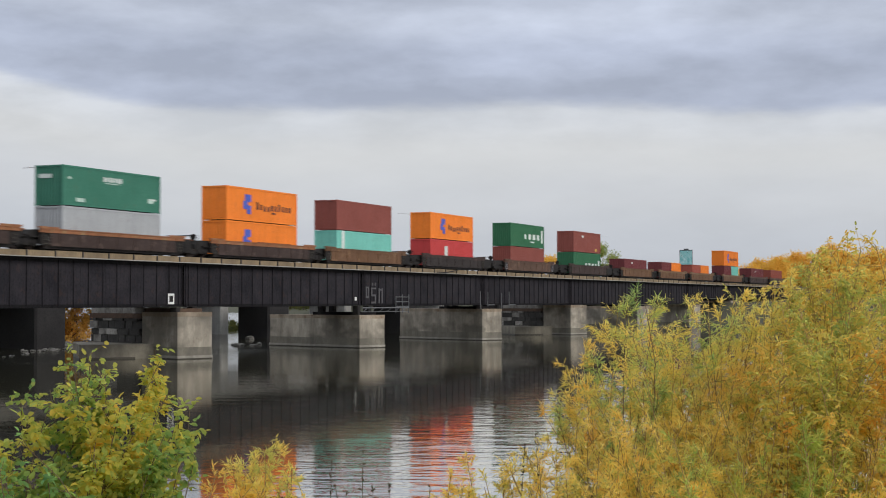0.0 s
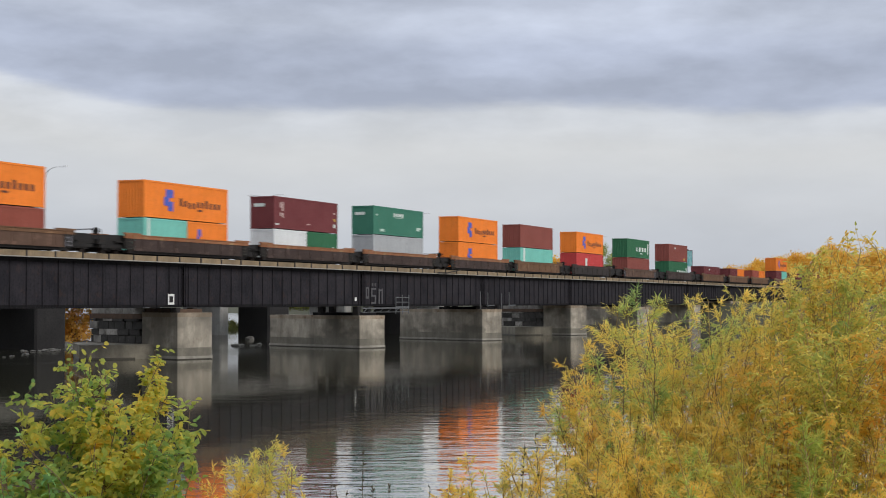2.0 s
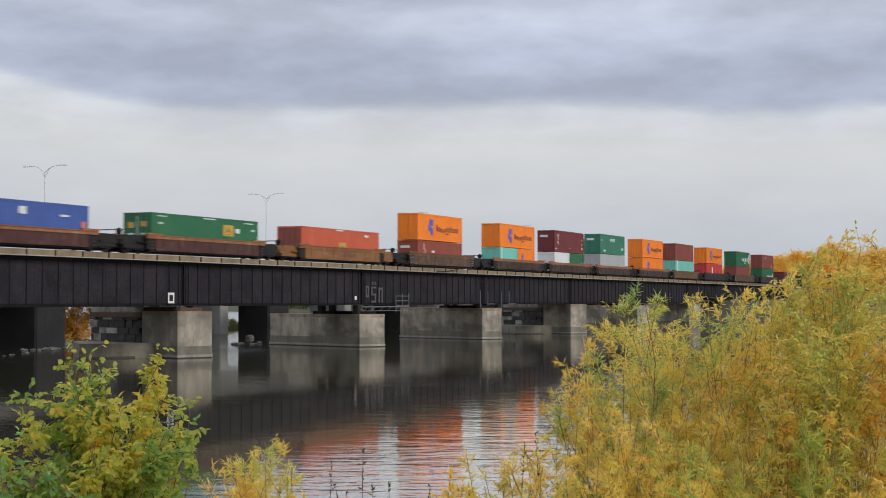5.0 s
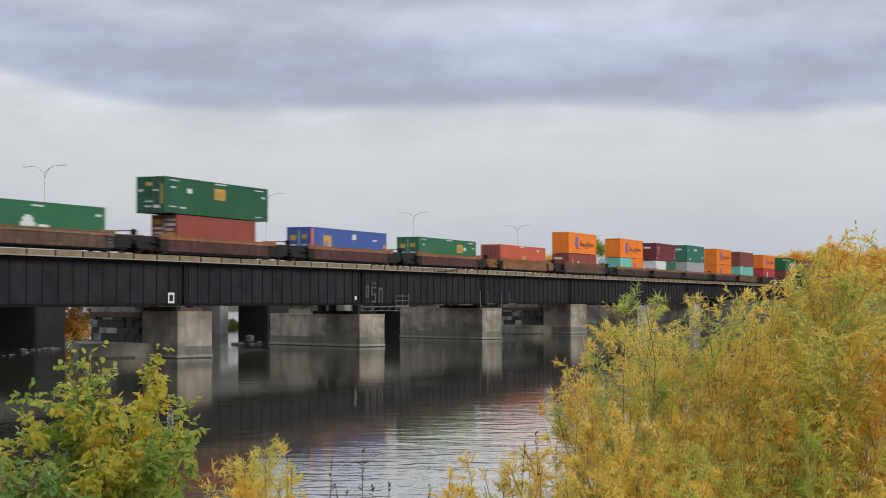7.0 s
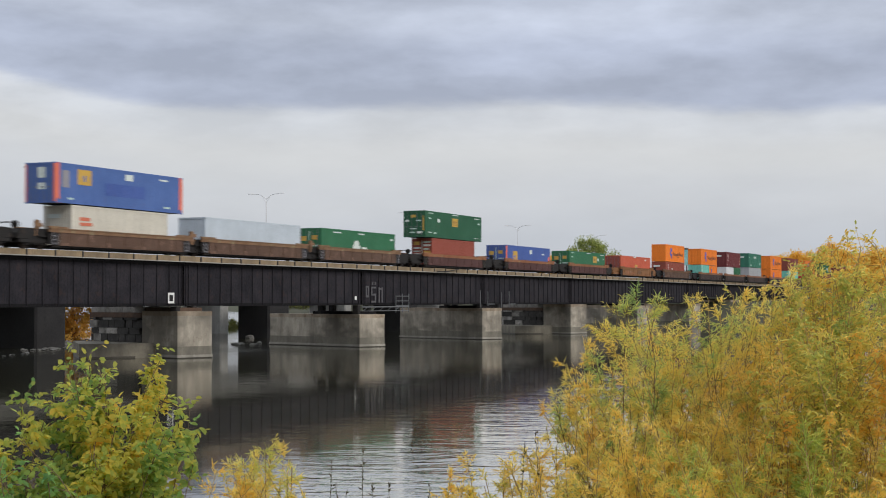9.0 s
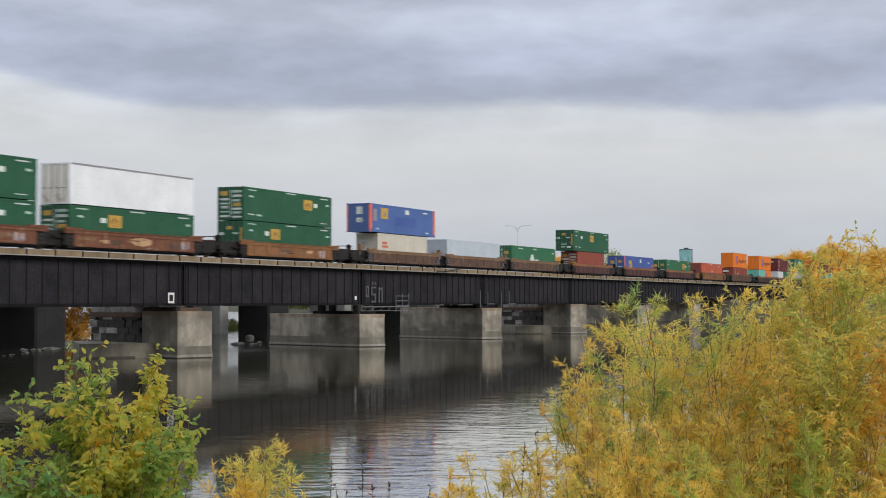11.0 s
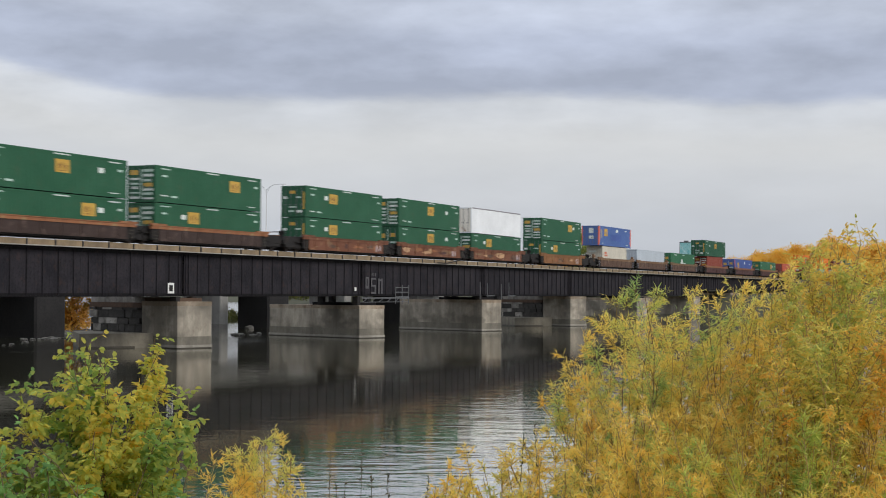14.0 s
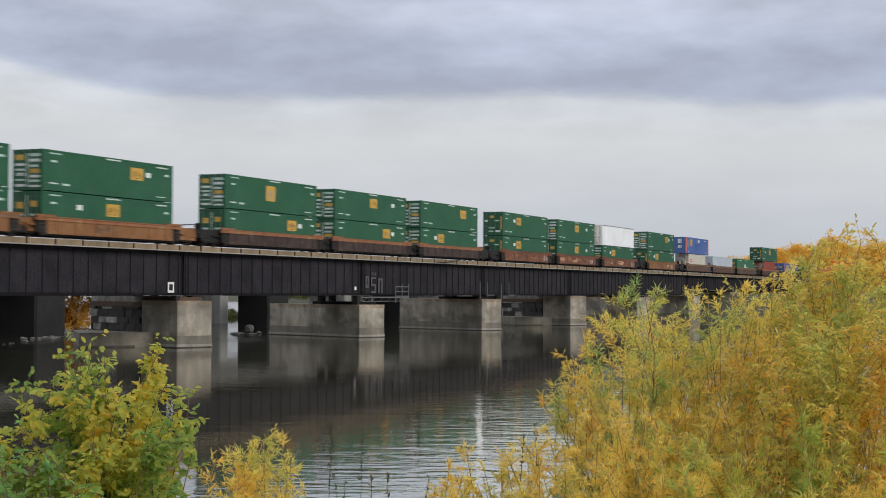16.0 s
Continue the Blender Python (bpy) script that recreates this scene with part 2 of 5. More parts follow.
M = {
    "water": river(),
    "ground": surface("bank_soil", (.06, .05, .03), (.04, .052, .02), .95, grain=9, blotch=.25, bump=.5, space="World"),
    "ballast": surface("ballast", (.20, .18, .16), (.14, .13, .12), .95, grain=18, blotch=.4, bump=.8),
    "girder": surface("girder_paint", (.0160, .0150, .0190), (.030, .0270, .0320), .85, ior=1.25, grain=5, blotch=.5, streak=.55, stain=(.055, .032, .024), stain_amount=.35, bump=.12),
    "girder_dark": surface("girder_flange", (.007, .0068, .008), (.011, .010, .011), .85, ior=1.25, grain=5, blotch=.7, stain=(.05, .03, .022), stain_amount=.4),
    "curb": surface("weathered_timber", (.265, .195, .115), (.175, .130, .080), .9, grain=10, blotch=.9, streak=.45, stain=(.17, .14, .11), stain_amount=.5, island=.14),
    "edge": surface("edge_concrete", (.42, .40, .365), (.29, .275, .25), .9, grain=12, blotch=.8, stain=(.2, .19, .17), stain_amount=.5),
    "post": surface("post_steel", (.05, .045, .04), (.08, .065, .05), .8, grain=12),
    "wet": surface("wet_concrete", (.05, .045, .035), (.075, .065, .05), .5, grain=8),
    "concrete": surface("pier_concrete", (.50, .445, .36), (.33, .295, .24), .92, grain=7, blotch=.45, wash=.55, gloom=.75, streak=.35, stain=(.16, .12, .085), stain_amount=.45, bump=.35, space="World"),
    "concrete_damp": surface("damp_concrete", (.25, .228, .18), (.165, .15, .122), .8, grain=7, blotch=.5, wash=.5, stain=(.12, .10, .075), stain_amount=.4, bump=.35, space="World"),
    "concrete_plinth": surface("plinth_concrete", (.40, .375, .325), (.27, .25, .21), .9, grain=7, blotch=.5, wash=.4, stain=(.12, .10, .075), stain_amount=.4, bump=.35, space="World"),
    "concrete_rusty": surface("rust_stained_concrete", (.43, .365, .285), (.28, .215, .15), .92, grain=7, blotch=.6, wash=.5, gloom=.5, stain=(.15, .085, .05), stain_amount=.85, bump=.35, space="World"),
    "concrete_pale": surface("pale_concrete", (.48, .47, .45), (.37, .36, .34), .92, grain=7, blotch=.35, wash=.3, streak=.12, stain=(.2, .18, .15), stain_amount=.35, bump=.35, space="World"),
    # concrete of the front road piers, coloured dark for the shade under their deck
    "concrete_shaded": surface("shaded_concrete", (.026, .025, .026), (.018, .017, .018), .92, grain=7, blotch=.35, streak=.4, bump=.35, space="World"),
    "stone": surface("pier_stone", (.15, .14, .125), (.36, .34, .31), .95, grain=8, blotch=.8, stain=(.07, .06, .05), stain_amount=.7, bump=.7, island=.3),
    "stone_dark": surface("darker_pier_stone", (.038, .036, .033), (.062, .058, .053), .95, grain=8, blotch=.8, stain=(.12, .11, .10), stain_amount=.5, bump=.7, island=.3),
    "mortar": surface("mortar", (.06, .055, .05), (.045, .042, .04), .95, grain=12, bump=.5),
    "timber": surface("bearing_timber", (.10, .060, .038), (.065, .042, .030), .9, grain=12, blotch=2),
    "asphalt": surface("asphalt", (.05, .05, .052), (.065, .064, .064), .9, grain=20),
    "galv": surface("galvanised_steel", (.17, .175, .18), (.12, .125, .13), .6, .3, grain=20),
    "lamp_grey": surface("lamp_paint", (.72, .73, .74), (.64, .65, .66), .5, grain=20),
    "rail": surface("rail_steel", (.20, .14, .10), (.12, .085, .065), .5, .6, grain=15),
    "white": surface("white_paint", (.72, .72, .70), (.62, .62, .60), .6, grain=15),
    "black": surface("dark_steel", (.008, .007, .0065), (.014, .0115, .0105), .8, grain=9, stain=(.06, .035, .022), stain_amount=.5),
    "wheel": surface("wheel_steel", (.045, .035, .03), (.07, .05, .04), .5, .6, grain=14),
    "rock": surface("boulder", (.16, .155, .145), (.05, .048, .045), .95, grain=5, blotch=1.5, stain=(.08, .075, .06), stain_amount=.5, bump=.7, island=.35),
    "bark": surface("bark", (.075, .052, .035), (.10, .07, .05), .95, grain=30, blotch=5, bump=.6),
    "twig": surface("red_brown_twig", (.13, .09, .05), (.18, .12, .06), .8, grain=40, blotch=8),
    "shoot": surface("young_shoot", (.30, .21, .07), (.38, .27, .09), .8, grain=40, blotch=8),
    "weed": surface("dry_weed", (.06, .055, .03), (.085, .07, .04), .9, grain=40, blotch=8),
    "sign_teal": surface("teal_sign", (.16, .52, .52), (.50, .72, .72), .6, grain=2, blotch=.8, stain=(.02, .10, .11), stain_amount=.8),
    "willow": leafage("willow_leaves", [(0, (.42, .54, .15)), (.25, (.70, .68, .19)), (.46, (.96, .78, .21)), (.76, (.98, .70, .17)), (1, (.97, .55, .11))]),
    "willow_green": leafage("green_willow_leaves", [(0, (.18, .33, .13)), (.35, (.42, .55, .18)), (.65, (.80, .74, .19)), (1, (.96, .74, .17))]),
    "willow_fresh": leafage("fresh_willow_leaves", [(0, (.28, .45, .12)), (.5, (.52, .62, .15)), (1, (.86, .74, .18))]),
    "undergrowth": leafage("dull_green_leaves", [(0, (.24, .40, .20)), (.4, (.38, .52, .16)), (.75, (.64, .64, .15)), (1, (.86, .74, .17))]),
    "maple": leafage("shrub_leaves", [(0, (.13, .29, .11)), (.27, (.27, .42, .12)), (.50, (.48, .54, .13)), (.73, (.74, .65, .13)), (.92, (.86, .60, .11)), (1, (.86, .46, .10))]),
    "maple_green": leafage("deep_green_leaflets", [(0, (.16, .34, .15)), (.45, (.28, .47, .14)), (.75, (.48, .58, .14)), (1, (.78, .64, .13))]),
    "amber": leafage("amber_leaves", [(0, (.27, .40, .12)), (.33, (.53, .55, .14)), (.62, (.82, .64, .15)), (.85, (.90, .54, .11)), (1, (.88, .41, .08))]),
    "far_yellow": leafage("far_autumn_leaves", [(0, (.55, .42, .10)), (.4, (.80, .52, .09)), (1, (.86, .45, .07))], .7, .5),
    "far_green": leafage("far_green_leaves", [(0, (.13, .19, .055)), (.5, (.27, .32, .08)), (1, (.50, .48, .13))], .7, .3),
    "far_dark": leafage("far_shade_leaves", [(0, (.06, .08, .02)), (.5, (.12, .13, .03)), (1, (.2, .17, .04))], .7, .2),
    "far_orange": leafage("far_orange_leaves", [(0, (.62, .40, .10)), (.5, (.85, .50, .11)), (1, (.93, .62, .16))], .7, .65),
}


def paint(name, c, worn=.5, rust=(.12, .055, .03)):
    """Container or car paint: faded in patches, streaked and a little rusty."""
    M[name] = surface(name, c, tuple(min(x * 1.14 + .008, 1) for x in c), .62, ior=1.36, grain=9, blotch=.5 if name.startswith("c") and "_" in name else .45, streak=.26 * worn, stain=rust, stain_amount=.25 * worn, bump=.05)


for nm, col, wear in (("orange", (.74, .195, .020), .8), ("brown", (.21, .055, .042), .9), ("maroon", (.135, .027, .030), .8), ("red", (.46, .045, .045), .8), ("teal", (.16, .47, .40), .7),
                      ("grey", (.34, .355, .37), .8), ("pale_grey", (.42, .47, .52), .5), ("green", (.035, .155, .105), .7), ("leaf_green", (.022, .120, .054), .7), ("bright_green", (.013, .080, .038), .7),
                      ("off_white", (.60, .62, .63), .7), ("cream", (.52, .49, .42), .8), ("white_box", (.68, .70, .72), .4), ("blue", (.062, .118, .31), .6), ("deep_blue", (.048, .090, .29), .5),
                      ("red_orange", (.46, .088, .044), 1.0), ("dark_red", (.24, .058, .038), .9), ("coral", (.60, .15, .10), .6), ("red_brown", (.30, .070, .048), .8),
                      ("logo_blue", (.07, .10, .42), .2), ("logo_ink", (.10, .036, .022), .4), ("logo_white", (.55, .60, .57), .2), ("logo_yellow", (.47, .29, .055), .9), ("faded_tan", (.44, .27, .15), .8), ("faded_pink", (.46, .33, .31), .6), ("logo_grey", (.24, .23, .25), .2),
                      ("logo_red", (.50, .14, .08), .2), ("spray", (.085, .082, .088), 2.0), ("logo_pale", (.40, .52, .46), .2), ("door_grey", (.78, .74, .67), 2.6),
                      ("car_dark", (.040, .023, .018), 2.4), ("car_brown", (.092, .050, .032), 2.2), ("car_tan", (.13, .064, .030), 1.8), ("car_maroon", (.066, .025, .021), 1.6), ("car_rust", (.150, .056, .028), 2.4),
                      ("car_ochre", (.205, .090, .032), 2.0), ("car_black", (.022, .015, .013), 1.5), ("chord_orange", (.26, .105, .046), 2.0), ("chord_tan", (.19, .105, .055), 2.0)):
    if nm in ("car_rust", "car_ochre", "car_tan", "door_grey"):
        paint(nm, col, wear * 1.4, (.34, .20, .10))
    elif nm.startswith("car") or nm.startswith("chord"):
        paint(nm, col, wear * 1.5, tuple(min(.30, c * 2.6 + .03) for c in col))
    else:
        paint(nm, col, wear)

# ---------------------------------------------------------------- small tools


class Build:
    """Gathers corners and faces for one mesh."""

    def __init__(self):
        self.v, self.f = [], []

    def box(self, x0, x1, y0, y1, z0, z1):
        i = len(self.v)
        self.v += [(x0, y0, z0), (x1, y0, z0), (x1, y1, z0), (x0, y1, z0), (x0, y0, z1), (x1, y0, z1), (x1, y1, z1), (x0, y1, z1)]
        self.f += [tuple(i + k for k in q) for q in ((3, 2, 1, 0), (4, 5, 6, 7), (0, 1, 5, 4), (1, 2, 6, 5), (2, 3, 7, 6), (3, 0, 4, 7))]
        return self

    def chamfer_box(self, x0, x1, y0, y1, z0, z1, c):
        """A box whose upright and top edges are cut back by c."""
        self.prism([(x0 + c, y0), (x1 - c, y0), (x1, y0 + c), (x1, y1 - c), (x1 - c, y1), (x0 + c, y1), (x0, y1 - c), (x0, y0 + c)], z0, z1 - c)
        i = len(self.v) - 8
        ring = self.v[i:]
        mx, my = (x0 + x1) / 2, (y0 + y1) / 2
        self.f.pop()
        j = len(self.v)
        self.v += [(mx + (x - mx) * (1 - 2 * c / max(x1 - x0, .01)), my + (y - my) * (1 - 2 * c / max(y1 - y0, .01)), z1) for x, y, _ in ring]
        self.f += [(i + k, i + (k + 1) % 8, j + (k + 1) % 8, j + k) for k in range(8)] + [tuple(range(j, j + 8))]
        return self

    def prism(self, ring, z0, z1):
        """An upright prism over a ring of (x, y), counter-clockwise."""
        i, n = len(self.v), len(ring)
        self.v += [(x, y, z0) for x, y in ring] + [(x, y, z1) for x, y in ring]
        self.f += [tuple(i + k for k in reversed(range(n)))] + [(i + k, i + (k + 1) % n, i + n + (k + 1) % n, i + n + k) for k in range(n)] + [tuple(range(i + n, i + 2 * n))]
        return self

    def side_prism(self, ring, y0, y1):
        """A prism along y over a ring of (x, z)."""
        i, n = len(self.v), len(ring)
        self.v += [(x, y0, z) for x, z in ring] + [(x, y1, z) for x, z in ring]
        self.f += [tuple(range(i, i + n)), tuple(i + n + k for k in reversed(range(n)))] + [(i + (k + 1) % n, i + k, i + n + k, i + n + (k + 1) % n) for k in range(n)]
        return self

    def tube(self, a, b, r0, r1=None, n=6):
        a, b = Vector(a), Vector(b)
        d = (b - a).normalized()
        u = d.orthogonal().normalized()
        w = d.cross(u)
        i, r1 = len(self.v), r0 if r1 is None else r1
        for p, r in ((a, r0), (b, r1)):
            self.v += [tuple(p + (u * math.cos(k * math.tau / n) + w * math.sin(k * math.tau / n)) * r) for k in range(n)]
        self.f += [(i + k, i + (k + 1) % n, i + n + (k + 1) % n, i + n + k) for k in range(n)] + [tuple(reversed(range(i, i + n))), tuple(range(i + n, i + 2 * n))]
        return self

    def pipe(self, points, radii, n=5):
        """One unbroken tapered tube through points."""
        i = len(self.v)
        pts = [Vector(p) for p in points]
        u = (pts[-1] - pts[0]).orthogonal().normalized()
        for j, (p, r) in enumerate(zip(pts, radii)):
            d = (pts[min(j + 1, len(pts) - 1)] - pts[max(j - 1, 0)]).normalized()
            u = (u - d * u.dot(d)).normalized()
            w = d.cross(u)
            self.v += [tuple(p + (u * math.cos(k * math.tau / n) + w * math.sin(k * math.tau / n)) * r) for k in range(n)]
        for j in range(len(pts) - 1):
            a = i + j * n
            self.f += [(a + k, a + (k + 1) % n, a + n + (k + 1) % n, a + n + k) for k in range(n)]
        self.f += [tuple(reversed(range(i, i + n))), tuple(range(len(self.v) - n, len(self.v)))]
        return self

    def mesh(self, name):
        me = bpy.data.meshes.new(name)
        me.from_pydata(self.v, [], self.f)
        me.update()
        return me


SHARED = {}


def shared(key, make):
    """One mesh for all that look alike."""
    if key not in SHARED:
        SHARED[key] = make().mesh(key[0])
    return SHARED[key]


def part(name, shape, material, parent, label="", at=None):
    """Links a shape (a Build or a shared mesh) as one mesh object under its thing or part."""
    me = shape.mesh(name) if isinstance(shape, Build) else shape
    if not me.materials:
        me.materials.append(M[material])
    ob = new(name, me)
    if me.materials[0] != M[material]:
        ob.material_slots[0].link = "OBJECT"
        ob.material_slots[0].material = M[material]
    ob.parent = parent
    if at is not None:
        ob.matrix_basis = at
    return tagged(ob, label)


def thing(name, label, category, m=None, group="", kind=""):
    ob = new(name)
    ob.empty_display_size = .3
    if m is not None:
        ob.matrix_basis = m
    return tagged(ob, label, category, group, kind)


def sheet_mesh(name, verts, faces, material):
    me = bpy.data.meshes.new(name)
    v, f = np.asarray(verts, dtype=np.float32), np.asarray(faces, dtype=np.int32)
    me.vertices.add(len(v))
    me.vertices.foreach_set("co", v.ravel())
    me.loops.add(f.size)
    me.loops.foreach_set("vertex_index", f.ravel())
    me.polygons.add(len(f))
    me.polygons.foreach_set("loop_start", np.arange(0, f.size, f.shape[1], dtype=np.int32))
    me.polygons.foreach_set("loop_total", np.full(len(f), f.shape[1], dtype=np.int32))
    me.update(calc_edges=True)
    me.materials.append(M[material])
    return me


# ---------------------------------------------------------------- ground and river
SKEW = radians(22.04)          # the river runs at this angle to the square of the bridge
FLOW = math.tan(SKEW)


def smooth(x, a, b):
    t = np.clip((x - a) / (b - a), 0, 1)
    return t * t * (3 - 2 * t)


def ground_height(x, y):
    near = 16 + FLOW * (y + 67.7) - x          # metres inland of the near shore
    far = x - (262 + FLOW * y + 1.25 * np.maximum(y - 95, 0))      # the river bends away upstream
    z = np.where(near > -40, np.clip(near * .19, -1.8, 3.1) + smooth(near, 18, 60) * 1.0, -1.8)
    z = np.maximum(z, np.clip(far * .16, -1.8, 4.2) + smooth(far, 40, 140) * 1.6)
    shoal = np.exp(-(((x - 127) / 12) ** 2 + ((y - 31) / 6) ** 2))
    islet = np.exp(-(((x - 214) / 7) ** 2 + ((y - 62) / 4) ** 2))
    return np.maximum(z, -1.8 + 2.0 * np.maximum(shoal, islet))


def build_ground():
    ax = np.concatenate([np.linspace(-2500, -140, 16), np.linspace(-120, 420, 150), np.linspace(440, 3000, 18)])
    ay = np.concatenate([np.linspace(-2500, -170, 14), np.linspace(-150, 160, 100), np.linspace(180, 3000, 18)])
    gx, gy = np.meshgrid(ax, ay, indexing="ij")
    gz = ground_height(gx, gy) + np.sin(gx * .9 + gy * .4) * np.cos(gy * .7 - gx * .3) * .06
    v = np.stack([gx, gy, gz], -1).reshape(-1, 3)
    i = np.arange(len(ax) * len(ay)).reshape(len(ax), len(ay))
    f = np.stack([i[:-1, :-1], i[1:, :-1], i[1:, 1:], i[:-1, 1:]], -1).reshape(-1, 4)
    tagged(new("ground", sheet_mesh("ground", v, f, "ground")), "grassy earth river banks and river bed", "ground", kind="structure")
    w = Build()
    w.v = [(-2500, -2500, 0), (3000, -2500, 0), (3000, 3000, 0), (-2500, 3000, 0)]
    w.f = [(0, 1, 2, 3)]
    sheet_ = part("water", w, "water", None, "dark green-brown river water with small ripples")
    tagged(sheet_, category="water", kind="structure")
    return sheet_


RIVER = build_ground()

# ---------------------------------------------------------------- railway bridge
SPAN, FIRST = 31.25, 71.2      # metres from joint to joint, and the first joint in view
FACE = -1.2                    # the near girder's web
TOP, BOTTOM = 7.38, 4.03


def girder(depth_from, x1, y):
    """A riveted plate girder: web, flange plates with angles, cover plates at the middle."""
    return Build().box(.12, x1 - .12, y - .012, y + .012, depth_from + .03, TOP - .03)


def flanges(web, depth_from, x1, y):
    for nm, z0, z1, half in (("top_flange", TOP - .05, TOP, .24), ("bottom_flange", depth_from, depth_from + .05, .24), ("flange_angle", TOP - .24, TOP - .054, .035),
                             ("flange_angle", depth_from + .054, depth_from + .21, .035)):
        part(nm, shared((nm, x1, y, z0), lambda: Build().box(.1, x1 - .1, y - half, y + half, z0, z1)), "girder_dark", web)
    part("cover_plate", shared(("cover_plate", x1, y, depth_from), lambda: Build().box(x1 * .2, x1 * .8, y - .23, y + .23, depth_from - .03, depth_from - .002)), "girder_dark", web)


def bridge_span(x0, length, low, shallow):
    what = "shallow" if shallow else "deep"
    sp = thing("bridge_span", f"{what} black riveted plate girder span on concrete piers", "bridge span", pose(x0, 0, 0), "girder spans of the railway bridge")
    flanges(part("near_girder", shared(("near_girder", length, low), lambda: girder(low, length, FACE)), "girder", sp), low, length, FACE)
    flanges(part("far_girder", shared(("far_girder", length, low), lambda: girder(low, length, 3.6)), "girder", sp), low, length, 3.6)
    n = round((length - .6) / 1.665)
    st = shared(("stiffener", low), lambda: Build().box(-.05, .05, -.03, 0, low + .21, TOP - .24).box(-.012, .012, -.085, -.03, low + .06, TOP - .06))
    for k in range(n + 1):
        x = .3 + (length - .6) * k / n
        part("stiffener", st, "girder", sp, at=pose(x, FACE - .012, 0))
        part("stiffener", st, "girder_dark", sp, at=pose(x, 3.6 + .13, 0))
    for x in (.7, length - .7):
        part("stiffener", st, "girder", sp, at=pose(x, FACE - .012, 0))
    frame_ = shared(("cross_frame", low), lambda: Build().box(-.08, .08, FACE + .05, 3.55, TOP - .5, TOP - .3).box(-.08, .08, FACE + .05, 3.55, low + .2, low + .36)
                    .tube((0, FACE + .1, low + .3), (0, 3.5, TOP - .4), .06, n=4).tube((0, FACE + .1, TOP - .4), (0, 3.5, low + .3), .06, n=4))
    for k in range(6):
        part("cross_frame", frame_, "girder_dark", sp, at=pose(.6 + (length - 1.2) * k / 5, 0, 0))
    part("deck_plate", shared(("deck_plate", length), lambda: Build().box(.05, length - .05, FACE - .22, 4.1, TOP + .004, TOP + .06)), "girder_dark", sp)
    return sp


for k in range(-1, 9):
    shallow = k >= 6
    bridge_span(FIRST + SPAN * k, SPAN, 5.06 if shallow else BOTTOM, shallow)
DECK0, DECK1 = FIRST - SPAN, FIRST + SPAN * 9

# track deck: ballast trough held by weathered timber boards between steel posts, over a pale edge strip
deck = thing("track_deck", "ballasted railway deck with weathered timber kerb boards", "railway deck", kind="structure")
part("edge_strip", Build().box(DECK0, DECK1, FACE - .60, FACE - .06, TOP + .064, TOP + .125), "edge", deck, "pale weathered edge strip")
part("edge_strip", Build().box(DECK0, DECK1, 3.7, 3.98, TOP + .064, TOP + .125), "edge", deck)
part("ballast", Build().box(DECK0, DECK1, FACE - .30, 3.7, TOP + .065, TOP + .40), "ballast", deck)
BOARD = 3.06
board = shared(("kerb_board",), lambda: Build().chamfer_box(.055, BOARD - .055, -.07, 0, 0, .41, .012))
kpost = shared(("kerb_post",), lambda: Build().box(-.06, .06, -.10, 0, -.02, .40).box(-.025, .025, -.13, -.10, .0, .34))
rng = random.Random(5)
k = 0
while DECK0 + k * BOARD < DECK1 - 1:
    x = 82.95 + (k - 14) * BOARD
    k += 1
    if x < DECK0 or x > DECK1 - BOARD:
        continue
    part("kerb_board", board, "curb", deck, at=pose(x, FACE - .32, TOP + .128 + rng.uniform(-.02, .012), rng.uniform(-2, 2), 0, 0))
    part("kerb_post", kpost, "post", deck, at=pose(x, FACE - .35, TOP + .13))
for y in (1.25 - .755, 1.25 + .755):
    part("rail", Build().box(-420, 900, y - .035, y + .035, 7.95, 8.01).box(-420, 900, y - .07, y + .07, 7.835, 7.855).box(-420, 900, y - .012, y + .012, 7.855, 7.95), "rail", deck, "rusty steel rail")
ties = Build()
for j in range(int((DECK1 - DECK0) / .55)):
    ties.box(DECK0 + .1 + j * .55, DECK0 + .33 + j * .55, -.1, 2.6, 7.72, 7.835)
tagged(part("ties", ties, "timber", deck, "creosoted timber ties"), kind="stuff")

# approach banks that carry the track beyond the bridge
for x0, x1, nm in ((-430, DECK0 - .1, "approach_bank"), (DECK1 + .1, 910, "approach_bank")):
    b = Build()
    b.v = [(x, y, z) for x in (x0, x1) for y, z in ((-12, -.5), (-1.4, 7.86), (3.9, 7.86), (15, -.5))]
    b.f = [(0, 1, 5, 4), (1, 2, 6, 5), (2, 3, 7, 6), (3, 2, 1, 0), (4, 5, 6, 7)]
    tagged(part(nm, b, "ground", None, "earth railway embankment with sloping sides"), category="embankment", kind="structure")

# ---------------------------------------------------------------- piers
EX, EY = math.cos(SKEW), -math.sin(SKEW)
LX, LY = math.sin(SKEW), math.cos(SKEW)


def oblique(a, b):
    """Plan point a metres along a pier's end and b metres along its length."""
    return (a * EX + b * LX, a * EY + b * LY)


def ring_of(*pts):
    return [oblique(a, b) for a, b in pts]


def soft_block(ring, z0, z1, cut):
    """A prism with its upright edges worn back."""
    out = []
    n = len(ring)
    for i in range(n):
        p, q, r = Vector(ring[i - 1]), Vector(ring[i]), Vector(ring[(i + 1) % n])
        out += [tuple(q + (p - q).normalized() * cut), tuple(q + (r - q).normalized() * cut)]
    return Build().prism(out, z0, z1)


FOOT = [(1.35, 2.9), (7.4, 11.6), (2.9, 11.9), (-3.4, 6.6)]


